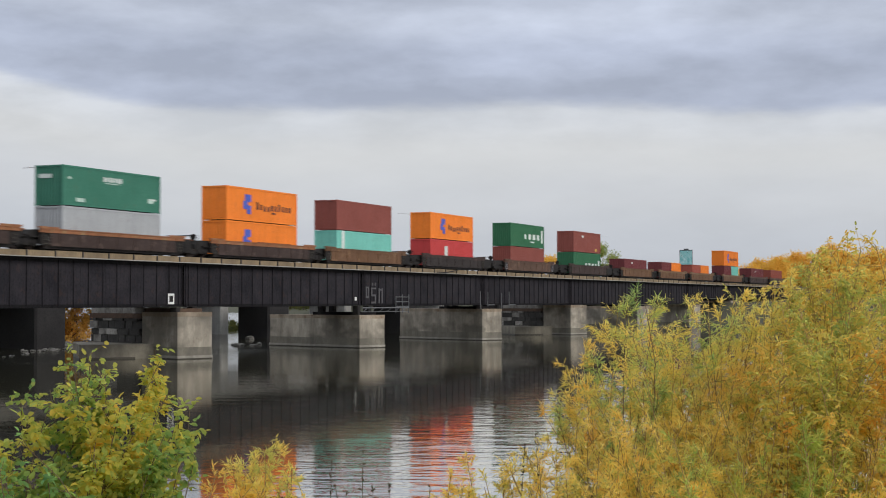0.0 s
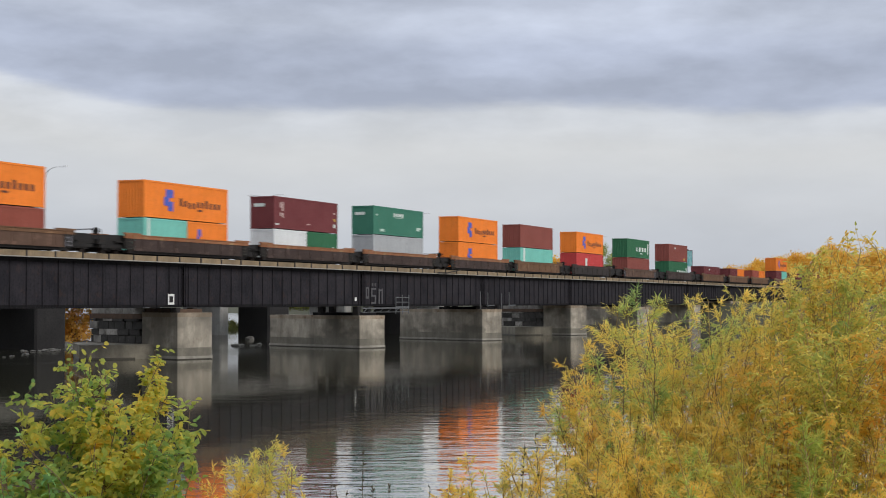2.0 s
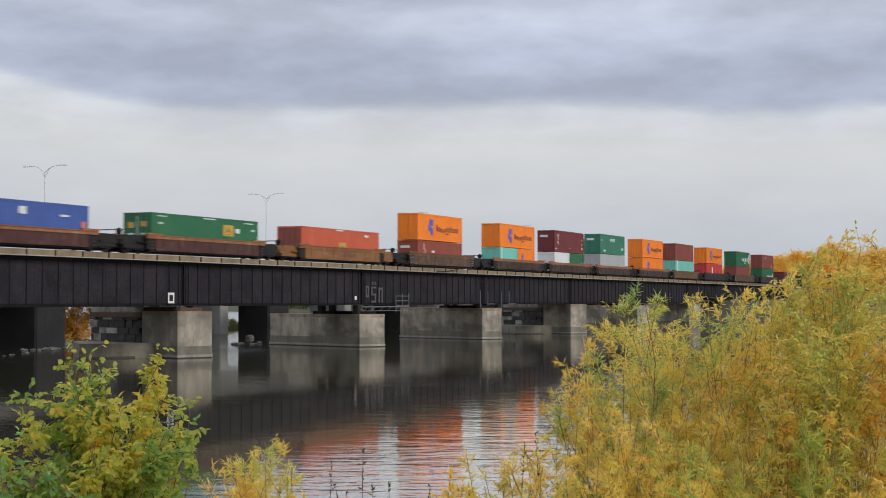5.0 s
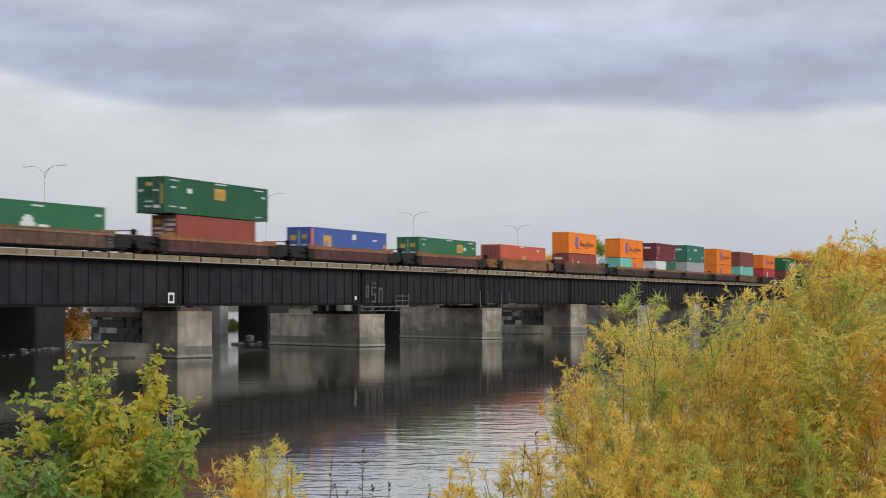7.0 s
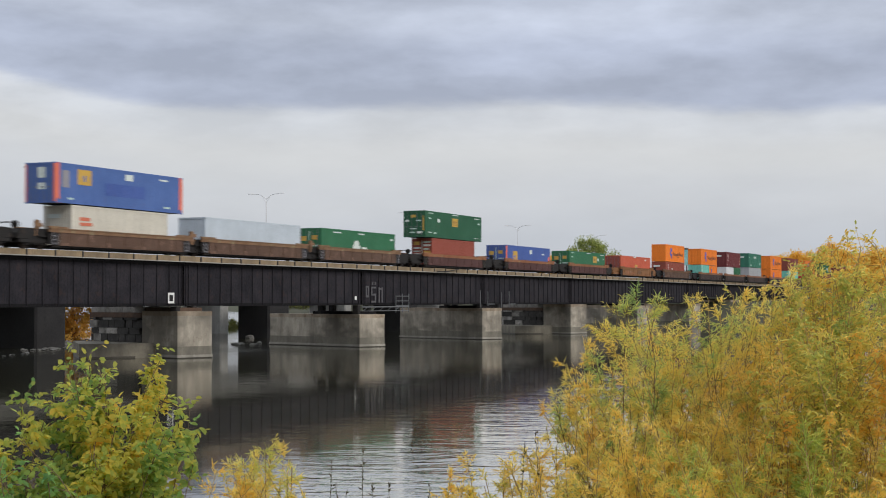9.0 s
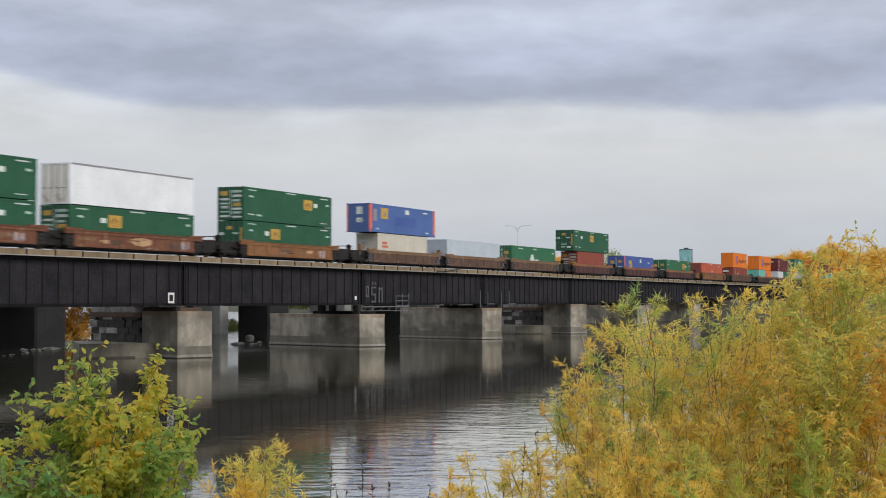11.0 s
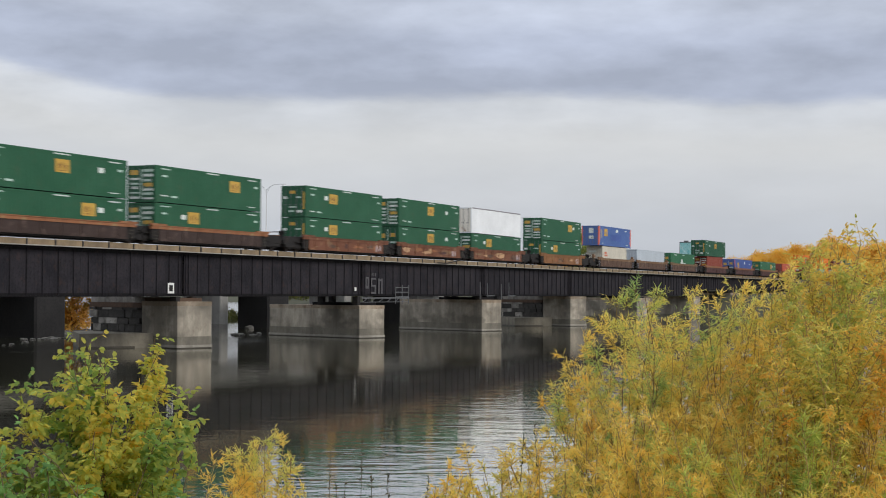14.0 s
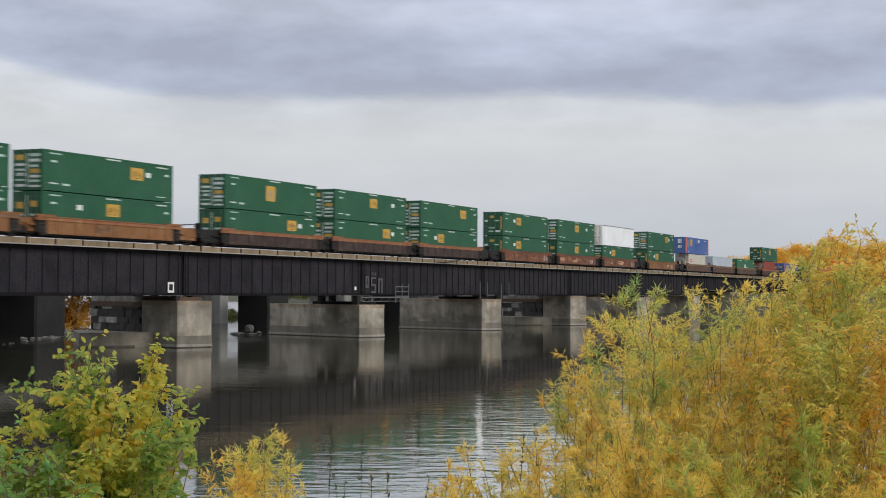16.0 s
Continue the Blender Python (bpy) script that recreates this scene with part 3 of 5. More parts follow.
def bridge_pier(x, top, masonry, width=3.25, length=13.8, low=BOTTOM):
    lab = "weathered concrete bridge pier with old stonework on a broad footing" if masonry else "weathered grey concrete bridge pier standing in the river"
    pr = thing("bridge_pier", lab, "bridge pier", pose(x, -2.0, 0), "piers of the railway bridge")
    front = 4.9 if masonry else length
    part("shaft", soft_block(ring_of((0, 0), (width, 0), (width, front), (0, front)), -2.2, top - .34, .06), "concrete", pr)
    def band(name, out, z0, z1, material, label):
        part(name, soft_block(ring_of((-out, -out), (width + out, -out), (width + out, front + out), (-out, front + out)), z0, z1, .05), material, pr, label)

    band("cap", .015, top - .34, top, "concrete_rusty", "rust-stained pier cap")
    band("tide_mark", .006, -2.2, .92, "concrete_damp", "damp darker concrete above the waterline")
    band("plinth", .06, .07, .27, "concrete_plinth", "pale worn plinth at the waterline")
    band("waterline", .02, -2.2, .07, "wet", "dark wet band at the waterline")
    for a in (.55, width - .55):
        for yy in (FACE, 3.6):
            b = (yy + 2.0 - a * EY) / LY
            cx, cy = oblique(a, b)
            part("bearing", Build().box(cx - .3, cx + .3, cy - .28, cy + .28, top, low - .03 if low - .03 > top else top + .05), "black", pr)
    part("bearing_shelf", soft_block(ring_of((.3, .9), (width - .3, .9), (width - .3, 7.4), (.3, 7.4)), top, min(top + .28, low - .1), .04), "timber" if masonry else "girder_dark", pr)
    if masonry:
        rg = random.Random(int(x))
        z, row = 1.15, 0
        part("core", Build().prism(ring_of((.32, 4.95), (width - .1, 4.95), (width - .1, 12.5), (.32, 12.5)), -2.2, 3.1), "mortar", pr)
        while z < 3.0:
            h = .50 if row % 2 else .62
            b = 4.95 + (.35 if row % 2 else 0)
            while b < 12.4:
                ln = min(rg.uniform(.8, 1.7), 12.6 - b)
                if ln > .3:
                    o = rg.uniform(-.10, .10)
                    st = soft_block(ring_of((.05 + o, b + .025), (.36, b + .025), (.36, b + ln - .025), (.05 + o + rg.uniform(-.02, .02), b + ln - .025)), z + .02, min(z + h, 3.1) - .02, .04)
                    # mostly the darker stone next to the concrete front, fewer further back
                    part("stone", st, "stone_dark" if rg.random() < (.94 if b < 8.6 else .40) else "stone", pr)
                b += ln
            a = .4
            while a < width - .2:
                ln = min(rg.uniform(.7, 1.2), width - a)
                part("stone", soft_block(ring_of((a + .02, 12.4), (a + ln - .02, 12.4), (a + ln - .02, 12.62), (a + .02, 12.62)), z + .02, min(z + h, 3.1) - .02, .03), "stone", pr)
                a += ln
            z += h
            row += 1
        part("top_course", soft_block(ring_of((0, 4.95), (width, 4.95), (width, 12.6), (0, 12.6)), 3.1, 3.5, .05), "timber", pr, "brown timber bearing course")
        part("top_course", soft_block(ring_of((.1, 4.95), (width, 4.95), (width, 12.5), (.1, 12.5)), 3.504, 3.98, .05), "stone", pr)
        # the footing stands out on the upstream side
        part("footing", soft_block(FOOT, -2.2, 1.13, .08), "concrete_damp", pr, "broad stained concrete footing")
        part("waterline", soft_block([(x_ * 1.01, y_ * 1.005 - .02) for x_, y_ in FOOT], -2.2, .13, .08), "wet", pr)
    return pr


PIERS = ((38.0, 3.6, 0), (69.25, 3.6, 0), (100.5, 3.62, 1), (131.75, 3.14, 0), (163.0, 3.6, 0), (194.4, 3.96, 1), (225.7, 3.7, 0), (257.0, 3.9, 0), (288.2, 4.6, 0), (319.5, 4.6, 0), (350.7, 4.6, 0))
for x, top, masonry in PIERS:
    bridge_pier(x, top, masonry, low=5.06 if x > 260 else BOTTOM)

# ---------------------------------------------------------------- small things on the girders


def number_plate(x, z, w, h, hole):
    pl = thing("girder_plate", "small white metal plate fixed to the black girder", "plate", pose(x, FACE - .15, z))
    p = Build()
    if hole:
        t = .18
        p.box(0, w, 0, .02, 0, t * .95).box(0, w, 0, .02, h - t * .95, h).box(0, t, 0, .02, t * .95, h - t * .95).box(w - t, w, 0, .02, t * .95, h - t * .95)
        part("dark_field", Build().box(t, w - t, .004, .018, t * .95, h - t * .95), "black", pl, "black field of the plate")
    else:
        p.box(0, w, 0, .02, 0, h)
    part("plate", p, "white", pl)


number_plate(100.15, 4.24, .86, .82, True)
number_plate(132.0, 4.53, .40, .34, False)


def graffiti(x, z, w, h, strokes):
    g = thing("graffiti", "pale sprayed lettering strokes on the black girder web", "graffiti", pose(x, FACE - .155, z))
    for i, (a, b, c, d) in enumerate(strokes):
        part("stroke", Build().box(a * w, c * w, 0, .004, b * h, d * h), "spray", g)


graffiti(134.35, 4.25, 3.8, 2.05, [(0, .25, .18, .36), (0, .36, .06, .72), (.12, .36, .18, .72), (0, .72, .18, .80), (.32, 0, .60, .09), (.53, .09, .60, .34), (.32, .34, .60, .43), (.32, .43, .39, .68),
                                   (.32, .68, .60, .76), (.36, .84, .40, 1.0), (.46, .84, .50, 1.0), (.56, .84, .60, 1.0), (.75, 0, .82, .74), (.93, 0, 1.0, .74), (.82, .62, .93, .70)])


def inspection_ladder(x):
    ld = thing("inspection_cage", "galvanised steel ladder cage below the girder with a catwalk", "ladder", pose(x, FACE - .45, 0))
    for a in (0, 1.55, 3.1):
        part("upright", Build().tube((a, 0, 3.25), (a, 0, 5.15 if a else 4.95), .045), "galv", ld)
    for z in (3.95, 4.42, 4.9):
        part("rung", Build().tube((0, 0, z), (3.1, 0, z), .04), "galv", ld)
    part("catwalk", Build().box(-7.6, 3.1, -.03, .05, 3.78, 3.90).box(-7.6, 3.1, -.03, .6, 3.42, 3.47), "galv", ld)
    for a in range(6):
        part("brace", Build().tube((-7.4 + a * 1.8, 0, 3.45), (-6.5 + a * 1.8, 0, 3.8), .03, n=4), "galv", ld)


inspection_ladder(140.6)


def hanger(x, h, arm):
    hg = thing("girder_bracket", "thin galvanised bracket standing on the pier top", "bracket", pose(x, FACE - .4, 0), "brackets along the girder")
    part("upright", Build().tube((0, 0, 3.62), (0, 0, 3.62 + h), .045), "galv", hg)
    if arm:
        part("foot", Build().box(0, arm, -.06, .2, 4.00, 4.10), "galv", hg)


for x, h, a in ((163.4, 2.0, 0), (165.7, 1.9, 2.0), (170.1, 1.8, 0), (172.6, 2.0, 2.1)):
    hanger(x, h, a)

pk = thing("loose_plank", "dark loose plank leaning on the timber kerb", "plank", pose(150.6, FACE - .66, TOP + .13))
part("plank", Build().side_prism([(0, .02), (2.4, .0), (6.4, .42), (6.2, .50), (2.6, .12), (0, .12)], -.03, .03), "black", pk)

# ---------------------------------------------------------------- road bridge behind


def road_bridge():
    for y0, y1, gp in ((24.0, 36.5, 0), (43.5, 56.0, 1)):
        rb = thing("road_bridge", "grey concrete road bridge carriageway on solid piers behind the railway", "road bridge", group="twin road bridges")
        part("deck", Build().box(20, 520, y0, y1, 6.3, 7.0), "concrete_pale", rb)
        part("roadway", Build().box(20, 520, y0 + .5, y1 - .5, 7.004, 7.05), "asphalt", rb)
        for y in (y0, y1 - .3):
            part("parapet", Build().box(20, 520, y, y + .3, 7.004, 7.8), "concrete_pale", rb)
        for j in range(5):
            y = y0 + .9 + j * (y1 - y0 - 2.1) / 4
            part("beam", Build().box(20, 520, y, y + .5, 5.2, 6.296), "concrete_pale", rb)
        for k in range(-1, 9):
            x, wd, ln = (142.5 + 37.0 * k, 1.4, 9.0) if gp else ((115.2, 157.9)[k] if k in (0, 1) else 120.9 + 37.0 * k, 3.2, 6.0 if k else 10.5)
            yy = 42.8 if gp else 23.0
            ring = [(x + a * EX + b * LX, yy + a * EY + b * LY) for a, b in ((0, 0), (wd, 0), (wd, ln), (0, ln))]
            # the front row has the deck's shade put into its colour
            part("pier", soft_block(ring, -2.2, 5.196, .2), "concrete_pale" if gp else "concrete_shaded", rb)


road_bridge()


def street_lamp():
    lp = thing("street_lamp", "tall grey twin-armed street lamp on the road bridge", "street lamp", group="lamps of the road bridge")
    part("pole", Build().tube((0, 0, 7.0), (0, 0, 18.65), .10, .055, 8).box(-.25, .25, -.25, .25, 6.98, 7.2), "lamp_grey", lp)
    for sx in (-1, 1):
        a = Build()
        # the arms lie square to the road and bow upwards
        pts = [(0, 0, 18.55), (0, sx * .45, 18.95), (0, sx * 1.2, 19.26), (0, sx * 2.2, 19.32)]
        for p, q in zip(pts, pts[1:]):
            a.tube(p, q, .045, n=6)
        a.tube((0, 0, 18.0), (0, sx * .6, 18.98), .03, n=5)
        arm = part("arm", a, "lamp_grey", lp)
        part("lamp_head", Build().side_prism([(-.14, 19.24), (.14, 19.24), (.09, 19.39), (-.09, 19.39)], min(sx * 2.1, sx * 2.95), max(sx * 2.1, sx * 2.95)), "lamp_grey", arm)
    return lp


lamp0 = street_lamp()
LAMPS = [(138.2, 40.0), (186.8, 40.0), (236.3, 40.0), (285.9, 40.0), (335.5, 40.0)]
lamp0.matrix_basis = pose(*LAMPS[0], 0)
for x, y in LAMPS[1:]:
    copy_thing(lamp0, pose(x, y, 0))

sg = thing("road_sign", "large teal sign panel on a steel post", "road sign", pose(444.4, 46.9, 6.2))
part("panel", Build().box(-.1, .1, -2.0, 1.7, 8.6, 13.2), "sign_teal", sg)
part("sign_frame", Build().box(-.16, -.1, -2.1, -2.0, 7.9, 13.3).box(-.16, -.1, 1.7, 1.8, 7.9, 13.3).box(-.16, -.1, -2.1, 1.8, 13.2, 13.4).box(-.16, -.1, -.9, .5, 13.4, 13.75), "galv", sg)
part("post", Build().tube((.3, -.2, 0), (.3, -.2, 13), .25, n=8), "galv", sg)

# ---------------------------------------------------------------- train
SPEED = 24.98
CENTRE = 1.25                  # the track's middle line
RAILTOP = 8.01
BED = 8.38                     # underside of the lower containers
CAST = []                      # everything that rolls: (thing, x at the start, y, z)


def corrugated(x0, x1, z0, z1, pitch, deep):
    """An upright corrugated sheet facing -y (at y = 0), with folds into +y."""
    b = Build()
    n = max(2, round((x1 - x0) / pitch))
    p = (x1 - x0) / n
    xs = []
    for i in range(n):
        xs += [(x0 + p * i, 0), (x0 + p * (i + .34), 0), (x0 + p * (i + .5), deep), (x0 + p * (i + .84), deep)]
    xs.append((x1, 0))
    for x, y in xs:
        b.v += [(x, y, z0), (x, y, z1)]
    b.f = [(2 * i, 2 * i + 2, 2 * i + 3, 2 * i + 1) for i in range(len(xs) - 1)]
    return b


MARKS = {
    # x, z, width, height as parts of the side; the material
    "line": [(.245, .58, .085, .22, "logo_blue"), (.225, .36, .06, .24, "logo_blue"), (.275, .22, .055, .26, "logo_blue")] + [(.405 + i * .052, .38 - (i in (2, 3)) * .04, .030, .16 + (i in (0, 6)) * .06, "logo_ink") for i in range(10)] + [(.62, .28, .06, .05, "logo_ink")],
    "line_low": [(.245, .55, .085, .22, "logo_blue"), (.225, .34, .06, .22, "logo_blue"), (.275, .20, .055, .26, "logo_blue")] + [(.42 + i * .05, .24, .04, .18, "logo_ink") for i in range(10)],
    "word": [(.40, .36, .05, .20, "logo_white"), (.52, .35, .075, .23, "logo_white"), (.65, .35, .075, .23, "logo_white"), (.775, .35, .07, .23, "logo_white"), (.905, .22, .05, .58, "logo_white"), (.57, .22, .12, .05, "logo_white")],
    "word_low": [(.42, .30, .06, .2, "logo_white"), (.54, .30, .07, .2, "logo_white"), (.66, .30, .07, .2, "logo_white"), (.78, .30, .06, .2, "logo_white"), (.90, .16, .05, .50, "logo_white")],
    "patch": [(.395 + i * .028, .68 + (i % 3 == 1) * .02, .020, .13 - (i % 3 == 1) * .04, "logo_white") for i in range(7)] + [(.41, .64, .15, .02, "logo_pale"), (.05, .66, .03, .06, "logo_pale"), (.13, .12, .08, .09, "logo_pale"), (.86, .25, .06, .12, "logo_pale"), (.90, .32, .05, .05, "logo_white")],
    "stripe": [(.085, .05, .05, .95, "logo_white")],
    "placard": [(.32, .34, .07, .42, "logo_white")],
    "emblem": [(.085, .66, .022, .16, "faded_pink"), (.117, .56, .022, .28, "faded_pink"), (.117, .36, .022, .14, "faded_pink"), (.085, .40, .022, .10, "faded_pink"), (.50, .20, .05, .03, "faded_pink"), (.93, .40, .03, .08, "logo_yellow"), (.93, .18, .03, .12, "logo_white"), (.02, .12, .05, .05, "logo_white"), (.93, .62, .03, .05, "faded_pink")],
    "cargo": [(.46, .16, .088, .40, "logo_yellow"), (.485, .28, .05, .17, "logo_blue"), (.42, .93, .09, .045, "logo_white"), (.80, .80, .05, .07, "logo_white")],
    "freight": [(.12, .62, .02, .26, "faded_pink"), (.12, .30, .02, .2, "faded_pink"), (.145, .50, .02, .16, "faded_pink"), (.30, .52, .06, .08, "logo_white"), (.50, .20, .05, .3, "red_brown")],
    "crest": [(.405, .12, .10, .38, "logo_white"), (.42, .50, .07, .12, "logo_white"), (.435, .62, .04, .05, "logo_white"), (.415, .30, .08, .03, "logo_grey"), (.52, .12, .10, .14, "logo_white"), (.525, .30, .07, .16, "logo_white"), (.15, .87, .10, .04, "logo_white"), (.48, .88, .08, .04, "logo_white"), (.93, .75, .04, .06, "logo_white")],
    "badge": [(.15, .32, .10, .44, "logo_yellow"), (.16, .40, .05, .18, "logo_blue"), (.52, .68, .05, .18, "logo_white"), (.80, .68, .06, .05, "logo_white"), (.95, .10, .03, .5, "coral"), (0.0, .02, .028, .96, "coral")],
    "liner": [(.16, .50, .10, .38, "logo_yellow"), (.19, .58, .045, .16, "blue"), (.365, .30, .31, .32, "deep_blue"), (.52, .74, .06, .16, "logo_white"), (.05, .40, .05, .42, "logo_grey"), (.80, .84, .07, .045, "logo_white"),
              (0.0, .01, .032, .98, "coral"), (.968, .01, .032, .98, "coral"), (.09, .06, .04, .10, "logo_pale"), (.84, .08, .05, .08, "logo_pale")],
    "corner_mark": [(.08, .62, .10, .09, "logo_red"), (.08, .50, .12, .08, "logo_red")],
    "tag": [(.30, .72, .06, .10, "logo_white"), (.78, .10, .08, .12, "logo_yellow")],
    "pair": [(.25, .10, .10, .14, "logo_white"), (.50, .10, .35, .10, "logo_white"), (.82, .10, .06, .40, "logo_white")],
    "none": [],
}


def emblem(p, q, tall=.32, z=.50, tint="logo_ink"):
    """The marks of a green box: a square emblem at p, a pale square at q (both as parts of the length) and small lettering bars."""
    row = [(p, z, .10, tall, "logo_yellow"), (p + .02, z + tall * .28, .018, tall * .44, tint), (p + .045, z + tall * .36, .018, tall * .40, tint), (p + .066, z + tall * .24, .016, tall * .40, tint), (p + .018, z + tall * .12, .062, tall * .07, tint), (.46, .93, .11, .03, "logo_white"), (.05, .90, .08, .03, "logo_pale"), (.86, .89, .09, .03, "logo_white"),
           (.06, .70, .04, .05, "logo_pale"), (.93, .68, .035, .06, "logo_pale"), (.86, .10, .08, .03, "logo_white"), (.14, .16, .05, .05, "logo_pale"), (.05, .18, .06, .03, "logo_white")]
    return row + [(q - .02, z + .10, .042, .13, "logo_white")] if q else row


for key_, args in (("e30", (.29, .248)), ("e45", (.455, .77)), ("e66", (.66, .80)), ("e47", (.47, .80)), ("e46", (.464, .263)), ("e41", (.42, 0, .46, .34, "logo_grey")), ("e65", (.65, .79)), ("e68", (.68, 0)), ("e22", (.46, .225))):
    MARKS[key_] = emblem(*args)
ENDS = {
    "doors": [], "plain": [], "code": [(.15, .68, .45, .10, "logo_white")],
    "cards": [(.10, .74, .30, .13, "logo_yellow"), (.56, .82, .36, .07, "logo_pale"), (.56, .69, .36, .07, "logo_white"), (.56, .56, .30, .06, "logo_pale"), (.58, .42, .32, .10, "logo_yellow"), (.56, .31, .36, .06, "logo_white"), (.56, .20, .34, .06, "logo_pale"),
              (.56, .08, .36, .05, "logo_white"), (.10, .60, .34, .06, "logo_white"), (.10, .48, .32, .05, "logo_pale"), (.12, .36, .30, .07, "logo_white"), (.10, .24, .34, .04, "logo_pale"), (.10, .10, .34, .06, "logo_white"), (.48, .10, .03, .8, "logo_pale")],
    "notes": [(.34, .74, .22, .10, "logo_yellow"), (.08, .58, .16, .08, "logo_white"), (.58, .60, .22, .05, "logo_pale"), (.62, .14, .24, .08, "logo_white"), (.30, .30, .30, .04, "logo_pale"), (.30, .16, .22, .05, "logo_pale"), (.88, .25, .06, .55, "logo_yellow")],
    "squares": [(.14, .58, .24, .16, "logo_yellow"), (.60, .62, .24, .14, "logo_yellow"), (.6, .40, .28, .05, "logo_pale"), (.6, .28, .28, .05, "logo_white"), (.14, .40, .26, .05, "logo_white"), (.14, .28, .22, .04, "logo_pale"), (.6, .14, .26, .05, "logo_pale"), (.48, .1, .03, .8, "logo_pale")],
    "panel": [(.42, .62, .26, .26, "logo_white"), (.42, .34, .26, .16, "logo_white"), (.0, .02, .06, .96, "coral"), (.94, .02, .06, .96, "coral")],
}


def container(u, z, feet, colour, marks="none", end="doors", high=2.896, label=""):
    """A steel shipping container whose middle stands at u when the clip starts."""
    L = {20: 6.058, 40: 12.192, 53: 16.154}[feet]
    W = 2.59 if feet == 53 else 2.438
    H = high
    lab = label or f"{colour.replace('_', ' ')} steel {feet}-foot shipping container on the train"
    c = thing("shipping_container", lab, "container", pose(u, CENTRE, z), "containers of the train")
    pitch, deep = (.42, .012) if feet == 53 else (.276, .036)
    hx, hy = L / 2, W / 2
    wall = shared(("side_wall", L, H), lambda: corrugated(-hx + .12, hx - .12, .16, H - .10, pitch, deep))
    part("side_wall", wall, colour, c, at=pose(0, -hy + .018, 0))
    part("side_wall", wall, colour, c, at=pose(0, hy - .018, 0, 0, 0, 180))
    part("roof", shared(("roof", L, W, H), lambda: Build().box(-hx + .1, hx - .1, -hy + .06, hy - .06, H - .05, H - .012)), colour, c)
    part("floor", shared(("floor", L, W), lambda: Build().box(-hx + .1, hx - .1, -hy + .06, hy - .06, .055, .17)), "black", c)
    post = shared(("corner_post", H), lambda: Build().chamfer_box(-.08, .08, -.08, .08, .118, H - .118, .012))
    cast = shared(("corner_casting",), lambda: Build().chamfer_box(-.089, .089, -.081, .081, 0, .118, .012))
    for sx in (-1, 1):
        for sy in (-1, 1):
            part("corner_post", post, colour, c, at=pose(sx * (hx - .085), sy * (hy - .085), 0))
            for zz in (0, H - .118):
                part("corner_casting", cast, colour, c, at=pose(sx * (hx - .089), sy * (hy - .081), zz))
    rail_ = shared(("side_rail", L), lambda: Build().box(-hx + .17, hx - .17, -.03, .03, 0, .13))
    sill_ = shared(("side_sill", L), lambda: Build().box(-hx + .17, hx - .17, -.034, .034, 0, .25).box(-hx + .17, hx - .17, -.037, .037, .25, .275)) if feet == 53 else rail_
    for sy in (-1, 1):
        part("bottom_rail", sill_, colour, c, at=pose(0, sy * (hy - .035), .045))
        part("top_rail", rail_, "logo_grey" if colour == "white_box" else colour, c, at=pose(0, sy * (hy - .035), H - .14))
    front = shared(("end_wall", W, H), lambda: corrugated(-hy + .16, hy - .16, .16, H - .12, .25, .04))
    part("end_wall", front, colour, c, at=pose(hx - .03, 0, 0, 0, 0, 90))
    for zz in (.03, H - .15):
        part("end_rail", shared(("end_rail", W), lambda: Build().box(-.03, .03, -hy + .17, hy - .17, 0, .12)), colour, c, at=pose(-hx + .035, 0, zz))
    if end in ("plain", "code"):
        part("end_wall", front, colour, c, at=pose(-hx + .03, 0, 0, 0, 0, -90))
    else:
        leaf = shared(("door", W, H), lambda: Build().box(.025, .075, .01, hy - .17, .155, H - .155).box(.013, .025, .10, hy - .27, H * .52, H * .92).box(.013, .025, .10, hy - .27, .24, H * .48))
        rod = shared(("lock_rod", H), lambda: Build().tube((0, 0, .1), (0, 0, H - .1), .02, n=5).box(-.02, .02, -.02, .22, H * .38, H * .41))
        dcol = "door_grey" if end == "rods" else "brown" if colour == "red_orange" else colour
        for sy in (0, 1):
            d = part("door", leaf, dcol, c, at=pose(-hx, 0, 0) if sy else pose(-hx, -(hy - .16), 0))
            for yy in (.28, .82):
                part("lock_rod", rod, "galv" if feet == 53 else dcol, d, at=pose(0, yy, 0))
    for a, b, w, h, mt in MARKS[marks]:
        part("marking", Build().box(-hx + a * L, -hx + (a + w) * L, -hy + .004, -hy + .012, b * H, (b + h) * H), mt, c)
    for a, b, w, h, mt in ENDS.get(end, []):
        # measured from the far corner to the near one across the end
        part("marking", Build().box(-hx + .002, -hx + .011, hy - (a + w) * W, hy - a * W, b * H, (b + h) * H), mt, c)
    CAST.append((c, u, CENTRE, z))
    return c


